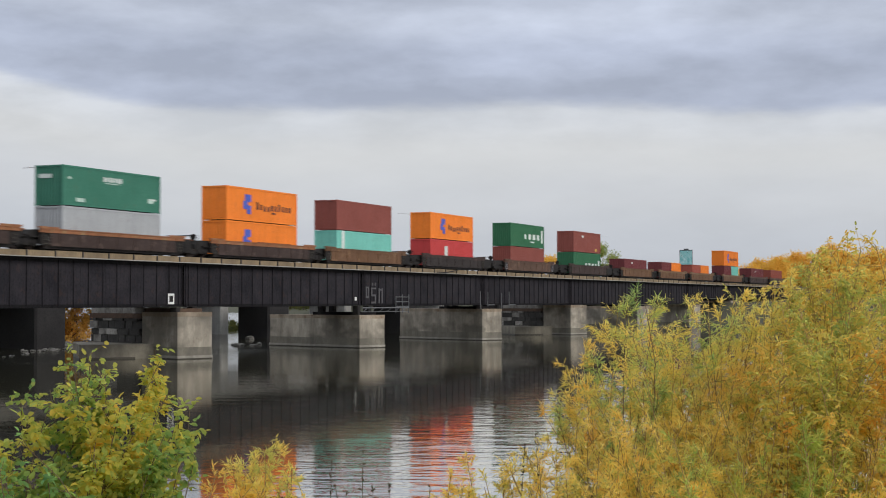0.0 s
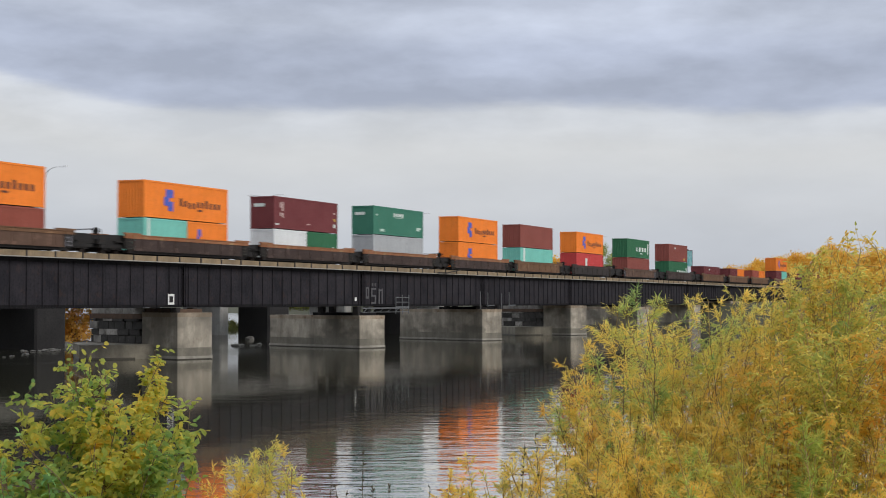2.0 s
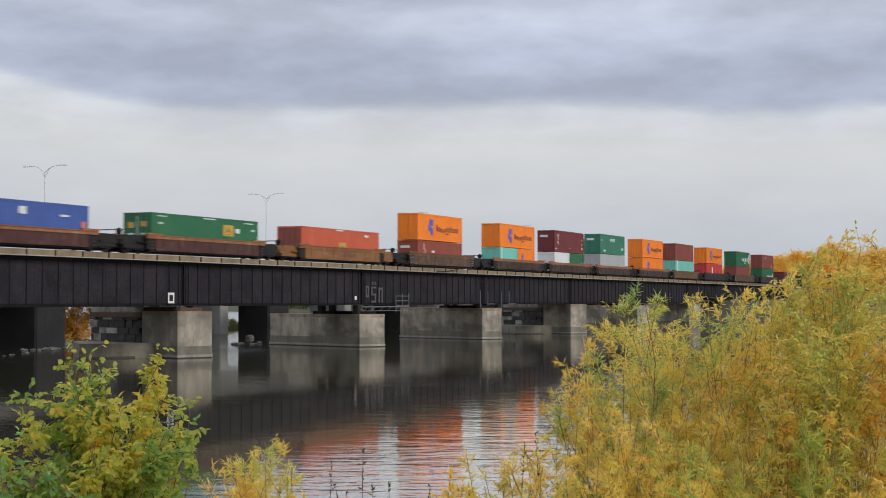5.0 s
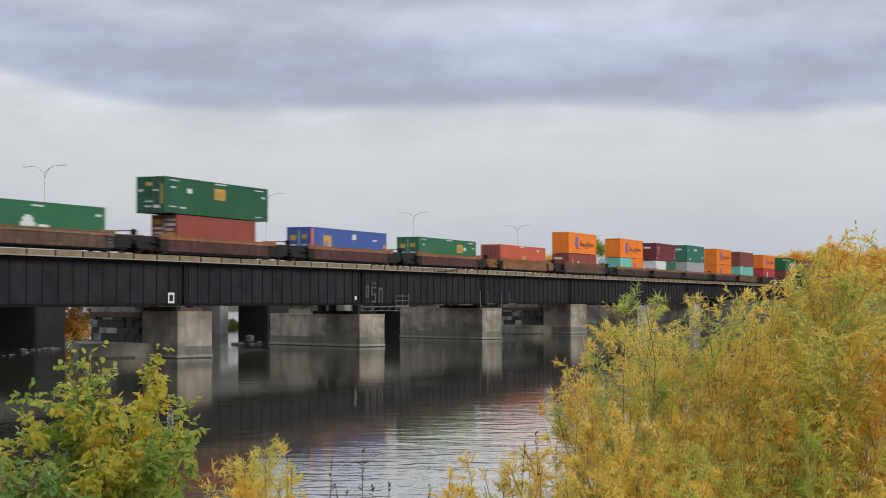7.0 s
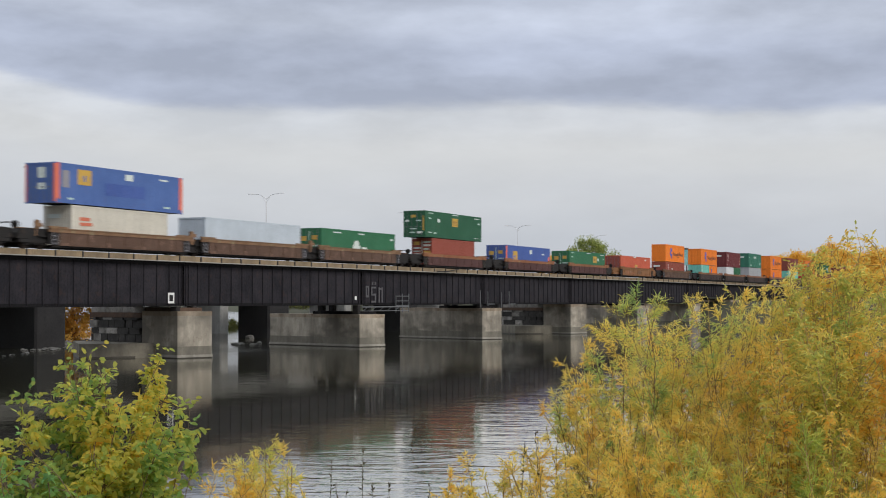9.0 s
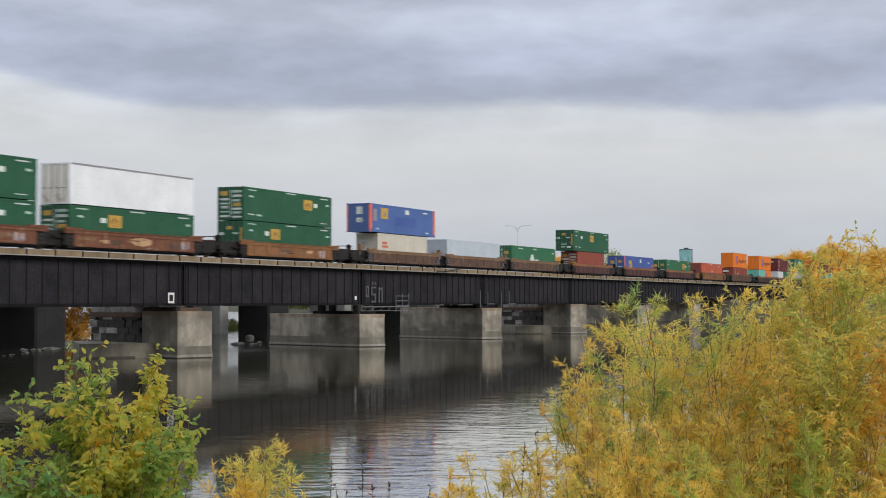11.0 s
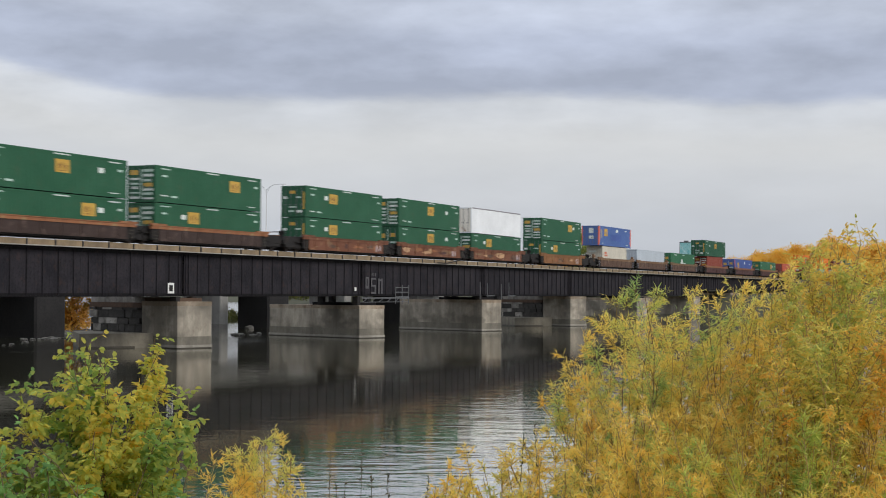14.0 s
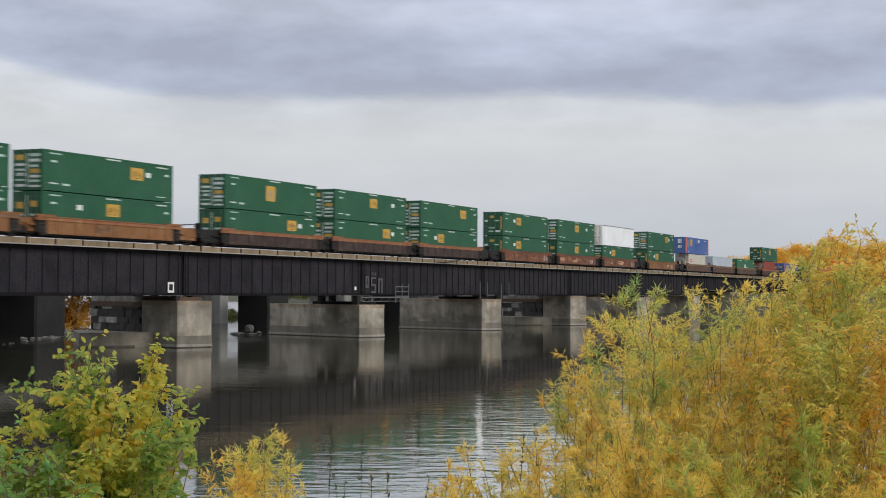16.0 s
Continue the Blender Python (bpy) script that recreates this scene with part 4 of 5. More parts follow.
def truck(parent, x, style):
    t = part("truck", shared(("truck",), lambda: Build().side_prism([(-1.25, .30), (-.95, .62), (-.35, .78), (.35, .78), (.95, .62), (1.25, .30), (.95, .22), (.45, .36), (-.45, .36), (-.95, .22)], -1.12, -.98)
                                .side_prism([(-1.25, .30), (-.95, .62), (-.35, .78), (.35, .78), (.95, .62), (1.25, .30), (.95, .22), (.45, .36), (-.45, .36), (-.95, .22)], .98, 1.12)
                                .box(-.25, .25, -1.0, 1.0, .38, .75).box(-.3, .3, -1.15, -1.12, .30, .6).box(-1.12, 1.12, -.62, .62, .14, .40).box(-.62, -.50, -.95, .95, .20, .42).box(.50, .62, -.95, .95, .20, .42)), "black", parent, at=pose(x, 0, 0))
    wh = shared(("wheel",), lambda: Build().tube((0, -.065, 0), (0, .065, 0), .42, n=18).tube((0, .065, 0), (0, .09, 0), .445, n=18).tube((0, -.1, 0), (0, -.065, 0), .12, n=8))
    for dx in (-.86, .86):
        for sy in (-1, 1):
            part("wheel", wh, "wheel", t, at=pose(dx, sy * .765, .42, 0, 0, 0 if sy < 0 else 180))


def well_car(u, back, ahead, style, chord, graffito=0):
    """One well of a container car. back, ahead: metres to the joint at each end; negative: a shared truck carried by the next well."""
    cars = {"car_dark": "dark brown", "car_brown": "brown", "car_tan": "tan-brown", "car_maroon": "dark maroon", "car_rust": "rusty orange-brown", "car_ochre": "ochre", "car_black": "black"}
    c = thing("well_car", f"{cars[style]} steel well car carrying containers", "rail car", pose(u, CENTRE, RAILTOP), "well cars of the train")
    w = 8.35                                   # half the length of the well
    ins = 1.50
    for sy in (-1, 1):
        sp = part("side_panel", shared(("side_panel",), lambda: Build().side_prism([(-w + .55, .30), (w - .55, .30), (w - .55, 1.22), (-w + .55, 1.22)], -.02, .02)
                                  .box(-w + .55, w - .55, -.07, .06, .285, .37)), style, c, at=pose(0, sy * ins, 0))
        part("top_chord", shared(("top_chord",), lambda: Build().box(-w - .6, w + .6, -.07, .09, 1.20, 1.47).box(-w - .6, w + .6, -.12, .09, 1.44, 1.50)), chord, c, at=pose(0, sy * ins, 0, 0, 0, 0 if sy < 0 else 180))
        rib = shared(("rib",), lambda: Build().box(-.03, .03, -.05, -.02, .36, 1.20))
        for k in range(7):
            part("rib", rib, style, sp, at=pose(-w + 1.6 + k * (2 * w - 3.2) / 6, 0, 0, 0, 0, 0 if sy < 0 else 180))
        for xx in (-w, w):
            part("end_bulkhead", shared(("end_bulkhead",), lambda: Build().box(-.55, .55, -.03, .03, .36, 1.20)), "black", c, at=pose(xx, sy * (ins - .06), 0))
            part("ladder", shared(("ladder",), lambda: Build().box(-.26, -.22, -.04, 0, .30, 1.2).box(.22, .26, -.04, 0, .30, 1.2).box(-.22, .22, -.035, -.005, .42, .46).box(-.22, .22, -.035, -.005, .68, .72).box(-.22, .22, -.035, -.005, .94, .98)),
                 "logo_grey" if style == "car_brown" else "post", c, at=pose(xx, sy * (ins + .02), 0, 0, 0, 0 if sy < 0 else 180))
        for xx in (-w + .35, w - .35):
            part("end_post", shared(("end_post",), lambda: Build().box(-1.1, 1.1, -.10, .06, 1.50, 1.62).box(-.15, .15, -.1, .06, 1.2, 1.5)), chord if graffito == 0 else style, c, at=pose(xx, sy * ins, 0))
    sill = .16 if u < 10 and not -70 < u < -60 else .10      # older wells hang lower over the rails
    part("well_floor", shared(("well_floor", sill), lambda: Build().box(-w, w, -1.4, 1.4, sill, .33).box(-w, w, -1.4, -1.2, .33, .366).box(-w, w, 1.2, 1.4, .33, .366)), "black", c)
    for sx, reach in ((-1, back), (1, ahead)):
        own = reach > 0
        r = abs(reach)
        body = Build().side_prism([(w + .1, .62), (w + .1, 1.42), (r - .55, 1.38), (r - .25, 1.05), (r - .25, .70)], -1.15, 1.15)
        body.box(w + .2, r - .45, -1.2, 1.2, .42, .66)
        body.box(w - .1, w + .25, -1.45, 1.45, .60, 1.30)
        body.box(w + .25, min(w + 1.5, r - .3), -1.35, -.6, .86, .94).box(w + .25, min(w + 1.5, r - .3), .6, 1.35, .86, .94)
        part("end_platform", body, "black" if graffito != 2 else style, c, at=pose(0, 0, 0, 0, 0, 0 if sx > 0 else 180))
        if own and r > 10.8:
            truck(c, sx * (w + 1.55), style)
            part("coupler", Build().box(r - .9, r - .02, -.10, .10, .72, .95), "black", c, at=pose(0, 0, 0, 0, 0, 0 if sx > 0 else 180))
            part("handrail", Build().tube((r - .45, -1.25, .9), (r - .45, -1.25, 1.75), .022, n=5).tube((r - .45, 1.25, .9), (r - .45, 1.25, 1.75), .022, n=5).tube((r - .45, -1.25, 1.75), (r - .45, 1.25, 1.75), .022, n=5), "black", c, at=pose(0, 0, 0, 0, 0, 0 if sx > 0 else 180))
            if sx < 0:
                part("brake_wheel", Build().tube((-r + .5, -.75, 1.65), (-r + .56, -.75, 1.65), .27, n=12).tube((-r + .56, -.75, 1.65), (-r + .8, -.75, 1.2), .04, n=5), "black", c)
        elif own:
            truck(c, sx * r, style)
    def spray(x, z, lx, lz, tint):
        ring = [(x + lx * gr.uniform(.7, 1.1) * math.cos(a * math.tau / 9), min(max(z + lz * gr.uniform(.6, 1.2) * math.sin(a * math.tau / 9), .38), 1.18)) for a in range(9)]
        LAYER[0] += .0006
        part("sprayed_patch", Build().side_prism(ring, -ins - .0215 - LAYER[0], -ins - .021), tint, c)

    if style == "car_brown" and u < -60:
        # brake gear stands up at the rear end
        part("brake_stand", Build().box(-w - 1.55, -w - .75, -1.1, -.7, .94, 1.35).box(-w - 1.3, -w - 1.0, -1.05, -.75, 1.35, 2.0).box(-w - 1.75, -w - .9, -1.2, -1.1, 1.55, 1.8).tube((-w - 1.6, -1.15, .9), (-w - 1.6, -1.15, 2.05), .06, n=6), "chord_tan", c)
    LAYER = [.0]
    if graffito:
        gr = random.Random(int(u) % 97)
        for k in range(7 if graffito == 1 else 3):
            spray(gr.uniform(-w + 1.6, w - 1.6), gr.uniform(.6, .95), gr.uniform(.4, 1.8), gr.uniform(.14, .36), gr.choice(["faded_tan", "chord_tan", "car_maroon", "faded_tan", "car_brown", "chord_orange"] if graffito == 1 else ["chord_tan", "car_tan", "chord_orange"]))
        for k in range(6 if graffito == 1 else 3):
            x, z = gr.uniform(-w + .8, w - 2.6), gr.uniform(.35, 1.0)
            part("sprayed_stroke", Build().box(x, x + gr.uniform(.3, 2.0), -ins - .034, -ins - .03, z, z + gr.uniform(.03, .09)), gr.choice(["car_tan", "chord_tan", "logo_grey", "chord_tan"]), c)
        if graffito == 1:
            x = gr.uniform(w - 3.2, w - 2.0)
            for k in range(4):
                spray(x + k * .32, .78, .22, .34, "faded_pink") if k % 2 else None
                part("sprayed_stroke", Build().box(x + k * .32, x + k * .32 + .16, -ins - .034, -ins - .03, .42 + .1 * (k % 2), 1.0 - .15 * (k % 3)), "logo_grey", c)
    CAST.append((c, u, CENTRE, RAILTOP))


HC, STD = 2.896, 2.591
# one well after another from the rear: middle of the load at the start; car and chord colours; lower boxes, upper box
WELLS = [
    (-324.7, "car_ochre", "chord_tan", 2, [(53, "bright_green", "e65", "cards")], (53, "bright_green", "e30", "cards")),
    (-305.1, "car_ochre", "chord_orange", 2, [(53, "bright_green", "e46", "squares")], (53, "bright_green", "e65", "cards")),
    (-281.1, "car_dark", "chord_orange", 0, [(53, "bright_green", "e66", "squares")], (53, "bright_green", "e41", "cards")),
    (-261.3, "car_dark", "chord_orange", 0, [(53, "bright_green", "e66", "cards")], (53, "bright_green", "e47", "cards")),
    (-241.4, "car_dark", "chord_orange", 0, [(53, "bright_green", "e30", "cards")], (53, "bright_green", "e68", "cards")),
    (-217.1, "car_rust", "car_rust", 1, [(53, "bright_green", "e30", "notes")], (53, "bright_green", "e30", "notes")),
    (-196.9, "car_rust", "car_rust", 1, [(53, "bright_green", "e45", "squares")], (53, "bright_green", "e45", "cards")),
    (-177.1, "car_rust", "car_rust", 1, [(53, "bright_green", "e30", "cards")], (53, "white_box", "none", "rods", 3.0)),
    (-153.2, "car_ochre", "car_ochre", 1, [(53, "bright_green", "e30", "notes")], (53, "bright_green", "e66", "cards")),
    (-128.8, "car_brown", "chord_tan", 0, [(40, "cream", "corner_mark", "code")], (53, "blue", "liner", "panel")),
    (-109.3, "car_brown", "chord_tan", 0, [(53, "pale_grey", "none", "plain")], None),
    (-89.1, "car_brown", "chord_tan", 0, [(53, "leaf_green", "crest", "squares")], None),
    (-65.3, "car_maroon", "chord_orange", 0, [(40, "dark_red", "none", "cards")], (53, "bright_green", "e22", "notes")),
    (-41.15, "car_maroon", "chord_orange", 0, [(53, "deep_blue", "badge", "squares")], None),
    (-17.05, "car_maroon", "chord_orange", 0, [(53, "leaf_green", "e65", "squares")], None),
    (7.0, "car_ochre", "car_ochre", 2, [(53, "red_orange", "cargo", "doors")], None),
    (30.9, "car_brown", "car_tan", 0, [(40, "dark_red", "freight", "code", STD)], (40, "orange", "line", "doors")),
    (55.0, "car_dark", "chord_orange", 0, [(20, "teal", "stripe", "plain", STD), (20, "orange", "line_low", "plain", STD)], (40, "orange", "line", "plain")),
    (75.0, "car_dark", "chord_orange", 0, [(20, "off_white", "none", "plain", STD), (20, "leaf_green", "pair", "plain", STD)], (40, "maroon", "emblem", "code")),
    (95.0, "car_dark", "chord_orange", 0, [(40, "grey", "none", "plain")], (40, "green", "patch", "code")),
    (116.95, "car_dark", "chord_orange", 0, [(40, "orange", "line_low", "plain")], (40, "orange", "line", "plain")),
    (137.0, "car_tan", "car_tan", 0, [(40, "teal", "stripe", "plain")], (40, "brown", "none", "plain")),
    (159.1, "car_black", "car_dark", 0, [(40, "red", "placard", "plain")], (40, "orange", "line", "plain")),
    (183.55, "car_brown", "car_brown", 0, [(40, "brown", "none", "plain")], (40, "leaf_green", "word", "plain")),
    (207.8, "car_dark", "car_dark", 0, [(40, "leaf_green", "word_low", "plain")], (40, "brown", "tag", "plain")),
    (232.0, "car_tan", "car_tan", 0, [(40, "maroon", "tag", "plain", STD)], None),
    (253.2, "car_tan", "chord_tan", 0, [(20, "maroon", "none", "plain", STD), (20, "orange", "none", "plain", STD)], None),
    (273.4, "car_tan", "chord_tan", 0, [(20, "red_brown", "none", "plain", STD), (20, "orange", "none", "plain", STD)], None),
    (297.9, "car_tan", "chord_tan", 0, [(20, "maroon", "none", "plain"), (20, "teal", "pair", "plain")], (40, "orange", "line", "doors")),
    (322.0, "car_dark", "car_brown", 0, [(40, "maroon", "tag", "plain")], None),
    (342.0, "car_dark", "car_brown", 0, [(40, "dark_red", "none", "plain")], None),
]
for i, (u, style, chord, sprayed, lower, upper) in enumerate(WELLS):
    gap_b = u - WELLS[i - 1][0] if i else 24.0
    gap_a = WELLS[i + 1][0] - u if i + 1 < len(WELLS) else 24.0
    reach_b = gap_b / 2
    reach_a = gap_a / 2 if gap_a > 21.6 else -gap_a / 2
    well_car(u, reach_b, reach_a, style, chord, sprayed)
    h = HC
    bed = BED - (.05 if 30 < u < 100 else 0)      # the floors of the older forty-foot wells hang lower
    if len(lower) == 2:
        for sx, spec in zip((-1, 1), lower):
            h = spec[4] if len(spec) > 4 else HC
            container(u + sx * 3.067, bed, spec[0], spec[1], spec[2], spec[3], h)
    else:
        spec = lower[0]
        h = spec[4] if len(spec) > 4 else HC
        container(u, bed, spec[0], spec[1], spec[2], spec[3], h)
    if upper:
        container(u, bed + h + .02, upper[0], upper[1], upper[2], upper[3], upper[4] if len(upper) > 4 else HC)

# ---------------------------------------------------------------- plants
AHEAD = Vector((math.sin(HEADING), math.cos(HEADING), 0))
RIGHT = Vector((math.cos(HEADING), -math.sin(HEADING), 0))


def spot(distance, aside):
    """A place on the near bank, so far ahead of the path and aside of it."""
    p = Vector((EYE[0], EYE[1], 0)) + AHEAD * distance + RIGHT * aside
    p.z = float(ground_height(np.array(p.x), np.array(p.y)))
    return p


def leaf_cloud(points, directions, length, width, rg, droop=.3, kind="slender", flutter=.42):
    """Leaves at points, pointing along directions: each a folded blade of two or four faces. Returns corners and faces."""
    n = len(points)
    d = directions + rg.normal(0, .35, (n, 3))
    d[:, 2] -= droop * rg.random(n)
    d /= np.linalg.norm(d, axis=1)[:, None]
    r = rg.normal(0, flutter, (n, 3)) + np.array((-.25, -.28, .60))
    s = np.cross(d, r)
    s /= np.linalg.norm(s, axis=1)[:, None]
    up = np.cross(s, d)
    L = (length * rg.uniform(.6, 1.25, n))[:, None]
    Wd = (width * rg.uniform(.7, 1.2, n))[:, None]
    bend = (rg.uniform(-.18, .10, n))[:, None]
    if kind == "pinnate":
        # a leaf of five leaflets held out flat on one stalk
        flat = np.stack([-d[:, 1], d[:, 0], rg.normal(0, .22, n)], 1)
        flat /= np.linalg.norm(flat, axis=1)[:, None] + 1e-6
        P, D = [], []
        for along, swing in ((1.0, 0.0), (.72, 1.0), (.72, -1.0), (.30, 1.15), (.30, -1.15)):
            P.append(points + d * length * 1.35 * along)
            D.append(d * (1.0 if swing == 0 else .62) + flat * swing + np.array((0, 0, -.22)))
        return leaf_cloud(np.concatenate(P), np.concatenate(D), length, width, rg, .25, "broad", .30)
    if kind == "slender":
        c = [points, points + d * L * .4 + s * Wd * .5 + up * bend * L * .3, points + d * L + up * bend * L, points + d * L * .4 - s * Wd * .5 + up * bend * L * .3]
        f = np.array([[0, 1, 2, 3]])
    else:
        mid = points + d * L * .45 + up * bend * L * .25
        fold = up * Wd * .18
        c = [points, points + d * L * .22 + s * Wd * .44 + fold, points + d * L * .66 + s * Wd * .46 + fold, points + d * L + up * bend * L, points + d * L * .66 - s * Wd * .46 + fold, points + d * L * .22 - s * Wd * .44 + fold, mid]
        f = np.array([[0, 1, 6], [1, 2, 6], [2, 3, 6], [3, 4, 6], [4, 5, 6], [5, 0, 6]])
    v = np.stack(c, 1)
    k = v.shape[1]
    faces = (f[None] + (np.arange(n) * k)[:, None, None]).reshape(-1, f.shape[1])
    return v.reshape(-1, 3), faces


def stem_path(base, tip, rg, steps=9, bow=.32):
    a, b = np.array(base), np.array(tip)
    t = np.linspace(0, 1, steps)[:, None]
    side = rg.normal(0, 1, 3) * bow
    side[2] = 0
    p = a + (b - a) * t
    p[:, :2] += (t * (1 - t)) * side[:2] * 2
    p[:, :2] = a[:2] + (p[:, :2] - a[:2]) * (.35 + .65 * t)
    return p


def shrub(name, label, distance, aside, tips, seed, leaf, length, width, twigs, per_twig, reach, depth, kind="slender", bare="twig", droop=.3, low=.35, single=0, stem=.008, lean=.1):
    """A shrub of many stems. tips: (aside, height above the water) of the ends of its leaders; others fill in between."""
    rg = np.random.default_rng(seed)
    base = spot(distance, aside)
    sh = thing(name, label, "shrub", Matrix.Translation(base), "shrubs on the near bank")
    wood, pts, dirs = Build(), [], []
    for tx, tz, dd in tips:
        foot = spot(distance + dd * .7, aside + (tx - aside) * .5 + rg.normal(0, lean))
        tip = Vector((EYE[0], EYE[1], 0)) + AHEAD * (distance + dd) + RIGHT * tx
        path = stem_path((foot.x, foot.y, foot.z - .05), (tip.x, tip.y, tz), rg) - np.array(base)
        part("stem", Build().pipe(path, [stem * (1 - i / len(path)) + .0018 for i in range(len(path))]), bare, sh)
        for _ in range(twigs):
            t = low + (1 - low) * rg.random() ** (.55 if kind == "pinnate" else .8)
            x = t * (len(path) - 1)
            i = min(int(x), len(path) - 2)
            p = path[i] + (path[i + 1] - path[i]) * (x - i)
            grow = (path[i + 1] - path[i]) / np.linalg.norm(path[i + 1] - path[i])
            side = rg.normal(0, 1, 3)
            side /= np.linalg.norm(side)
            d = grow * 1.0 + side
            d /= np.linalg.norm(d)
            ln = reach * rg.uniform(.4, 1.1) * (1.15 - (.35 if kind == "pinnate" else .75) * t)
            q = p + d * ln
            q[2] += .05 * ln
            wood.tube(p, q, .0022, .0012, 3)
            k = max(2, int(per_twig * rg.uniform(.6, 1.3)))
            tt = rg.random(k) ** .8
            pts.append(p + (q - p) * tt[:, None] + rg.normal(0, .006, (k, 3)))
            dirs.append(np.repeat((d * (1, 1, .25 if kind == "pinnate" else .6))[None], k, 0) + rg.normal(0, .42, (k, 3)) * (1, 1, .7))
        k = max(3, per_twig // 3)
        pts.append(path[-3] + (path[-1] - path[-3]) * rg.random(k)[:, None])
        dirs.append(np.repeat(((path[-1] - path[-2]) / np.linalg.norm(path[-1] - path[-2]))[None] * 1.5, k, 0) + rg.normal(0, .4, (k, 3)))
    tagged(part("twig_mass", wood, bare, sh), kind="stuff")
    pts, dirs = np.concatenate(pts), np.concatenate(dirs)
    if single:
        # the outermost leaves are leaves of their own
        pick = np.argsort(-(pts[:, 2] + rg.random(len(pts)) * .5))[:single]
        shapes = [leaf_cloud(np.zeros((1, 3)), np.array([[1.0, 0, 0]]), length, width, np.random.default_rng(s), 0, "broad") for s in range(6)]
        meshes = [sheet_mesh("leaf", v, f, leaf) for v, f in shapes]
        for j, i in enumerate(pick):
            d = Vector(dirs[i] + np.array((0, 0, -.3))).normalized()
            q = d.to_track_quat("X", "Z")
            part("leaf", meshes[j % 6], leaf, sh, at=Matrix.Translation(pts[i]) @ q.to_matrix().to_4x4() @ pose(0, 0, 0, rg.uniform(-60, 60), 0, 0))
        keep = np.ones(len(pts), bool)
        keep[pick] = False
        pts, dirs = pts[keep], dirs[keep]
    v, f = leaf_cloud(pts, dirs, length, width, rg, droop, kind)
    tagged(part("foliage", sheet_mesh("foliage", v, f, leaf), leaf, sh), kind="stuff")
    return sh


def leaders(profile, count, seed, deep, drop=.55, distance=10.0):
    """Ends of stems below a skyline of (aside, height) corners."""
    rg = random.Random(seed)
    xs, zs = [p[0] for p in profile], [p[1] for p in profile]
    out = []
    for x, z in profile:
        dd = rg.uniform(-deep, deep) * .7
        k = 1 + dd / distance
        out.append((x * k, EYE[2] - (EYE[2] - z) * k, dd))
    for _ in range(count):
        x = rg.uniform(xs[0], xs[-1])
        z = float(np.interp(x, xs, zs))
        q = rg.random() ** 1.1
        # lower shoots stand further out towards the water and the path
        dd = deep * (.8 - 2.9 * q) + rg.uniform(-.25, .25)
        k = 1 + dd / distance
        out.append((x * k, EYE[2] - (EYE[2] - z + .05 + drop * q) * k, dd))
    return out


WILLOW = [(.42, 3.40), (.50, 3.50), (.62, 3.78), (.78, 4.06), (.92, 4.22), (1.02, 4.30), (1.20, 4.32), (1.42, 4.26), (1.50, 4.26), (1.62, 4.43), (1.72, 4.47), (1.80, 4.44), (1.88, 4.48), (1.97, 4.52), (2.05, 4.48), (2.14, 4.54), (2.3, 4.58), (2.6, 4.7), (2.95, 4.75), (3.3, 4.7)]
shrub("willow_shrub", "autumn willow shrub with slender yellow and orange leaves", 10.0, 1.9, leaders(WILLOW, 135, 3, .9, 1.4), 11, "willow", .054, .0064, 31, 28, .28, .8, bare="shoot", stem=.003, lean=.4, low=.15)
GREENISH = [(.75, 3.75), (1.0, 4.05), (1.22, 4.42), (1.27, 4.5), (1.34, 4.44), (1.42, 4.5), (1.55, 4.36), (1.75, 4.36), (2.2, 4.4), (2.8, 4.4)]
shrub("willow_shrub", "half-green willow shrub among the yellow ones", 10.2, 1.7, leaders(GREENISH, 66, 9, .9, 1.4), 12, "willow_green", .056, .0064, 32, 27, .26, .5, stem=.003, lean=.3, low=.2)
BEHIND = [(.72, 3.8), (.85, 4.02), (1.0, 4.2), (1.2, 4.38), (1.42, 4.42), (1.55, 4.3), (1.72, 4.44), (2.0, 4.5), (2.2, 4.55), (2.4, 4.66), (2.6, 4.74), (2.9, 4.75)]
shrub("willow_shrub", "tall yellow and green willow shrub at the back of the thicket", 10.6, 1.8, leaders(BEHIND, 92, 23, .35, .5, 10.6), 24, "willow", .050, .0066, 27, 26, .25, .8, bare="shoot", stem=.003, lean=.4, low=.3)
FRONT = [(.40, 3.45), (.55, 3.66), (.85, 3.85), (1.2, 3.80), (1.6, 3.9), (2.1, 3.9), (2.6, 4.0), (2.9, 4.0)]
shrub("willow_shrub", "low golden willow shrub at the front of the thicket", 9.0, 1.6, leaders(FRONT, 105, 17, .6, .75, 9.0), 19, "willow", .058, .0066, 22, 26, .25, .8, bare="shoot", stem=.003, lean=.3, low=.15)
FRESH = [(1.05, 3.55), (1.25, 3.72), (1.5, 3.78), (1.75, 3.70), (1.95, 3.80), (2.2, 3.66), (2.5, 3.75)]
shrub("willow_shrub", "low green willow shoots among the golden ones", 8.4, 1.7, leaders(FRESH, 18, 31, .4, .5, 8.4), 33, "willow_fresh", .062, .0070, 20, 22, .24, .8, bare="shoot", stem=.003, lean=.3, low=.15)
SAPLING = [(2.05, 4.50), (2.12, 4.60), (2.22, 4.68), (2.30, 4.74), (2.38, 4.80), (2.47, 4.85), (2.55, 4.78), (2.64, 4.80), (2.75, 4.78), (2.95, 4.84), (3.2, 4.8)]
shrub("ash_sapling", "sapling with broad amber and yellow autumn leaves", 9.4, 2.5, leaders(SAPLING, 46, 5, .5, .55, 9.4), 13, "amber", .036, .013, 34, 4, .18, .5, "pinnate", bare="shoot", single=110, stem=.0036, lean=.4)
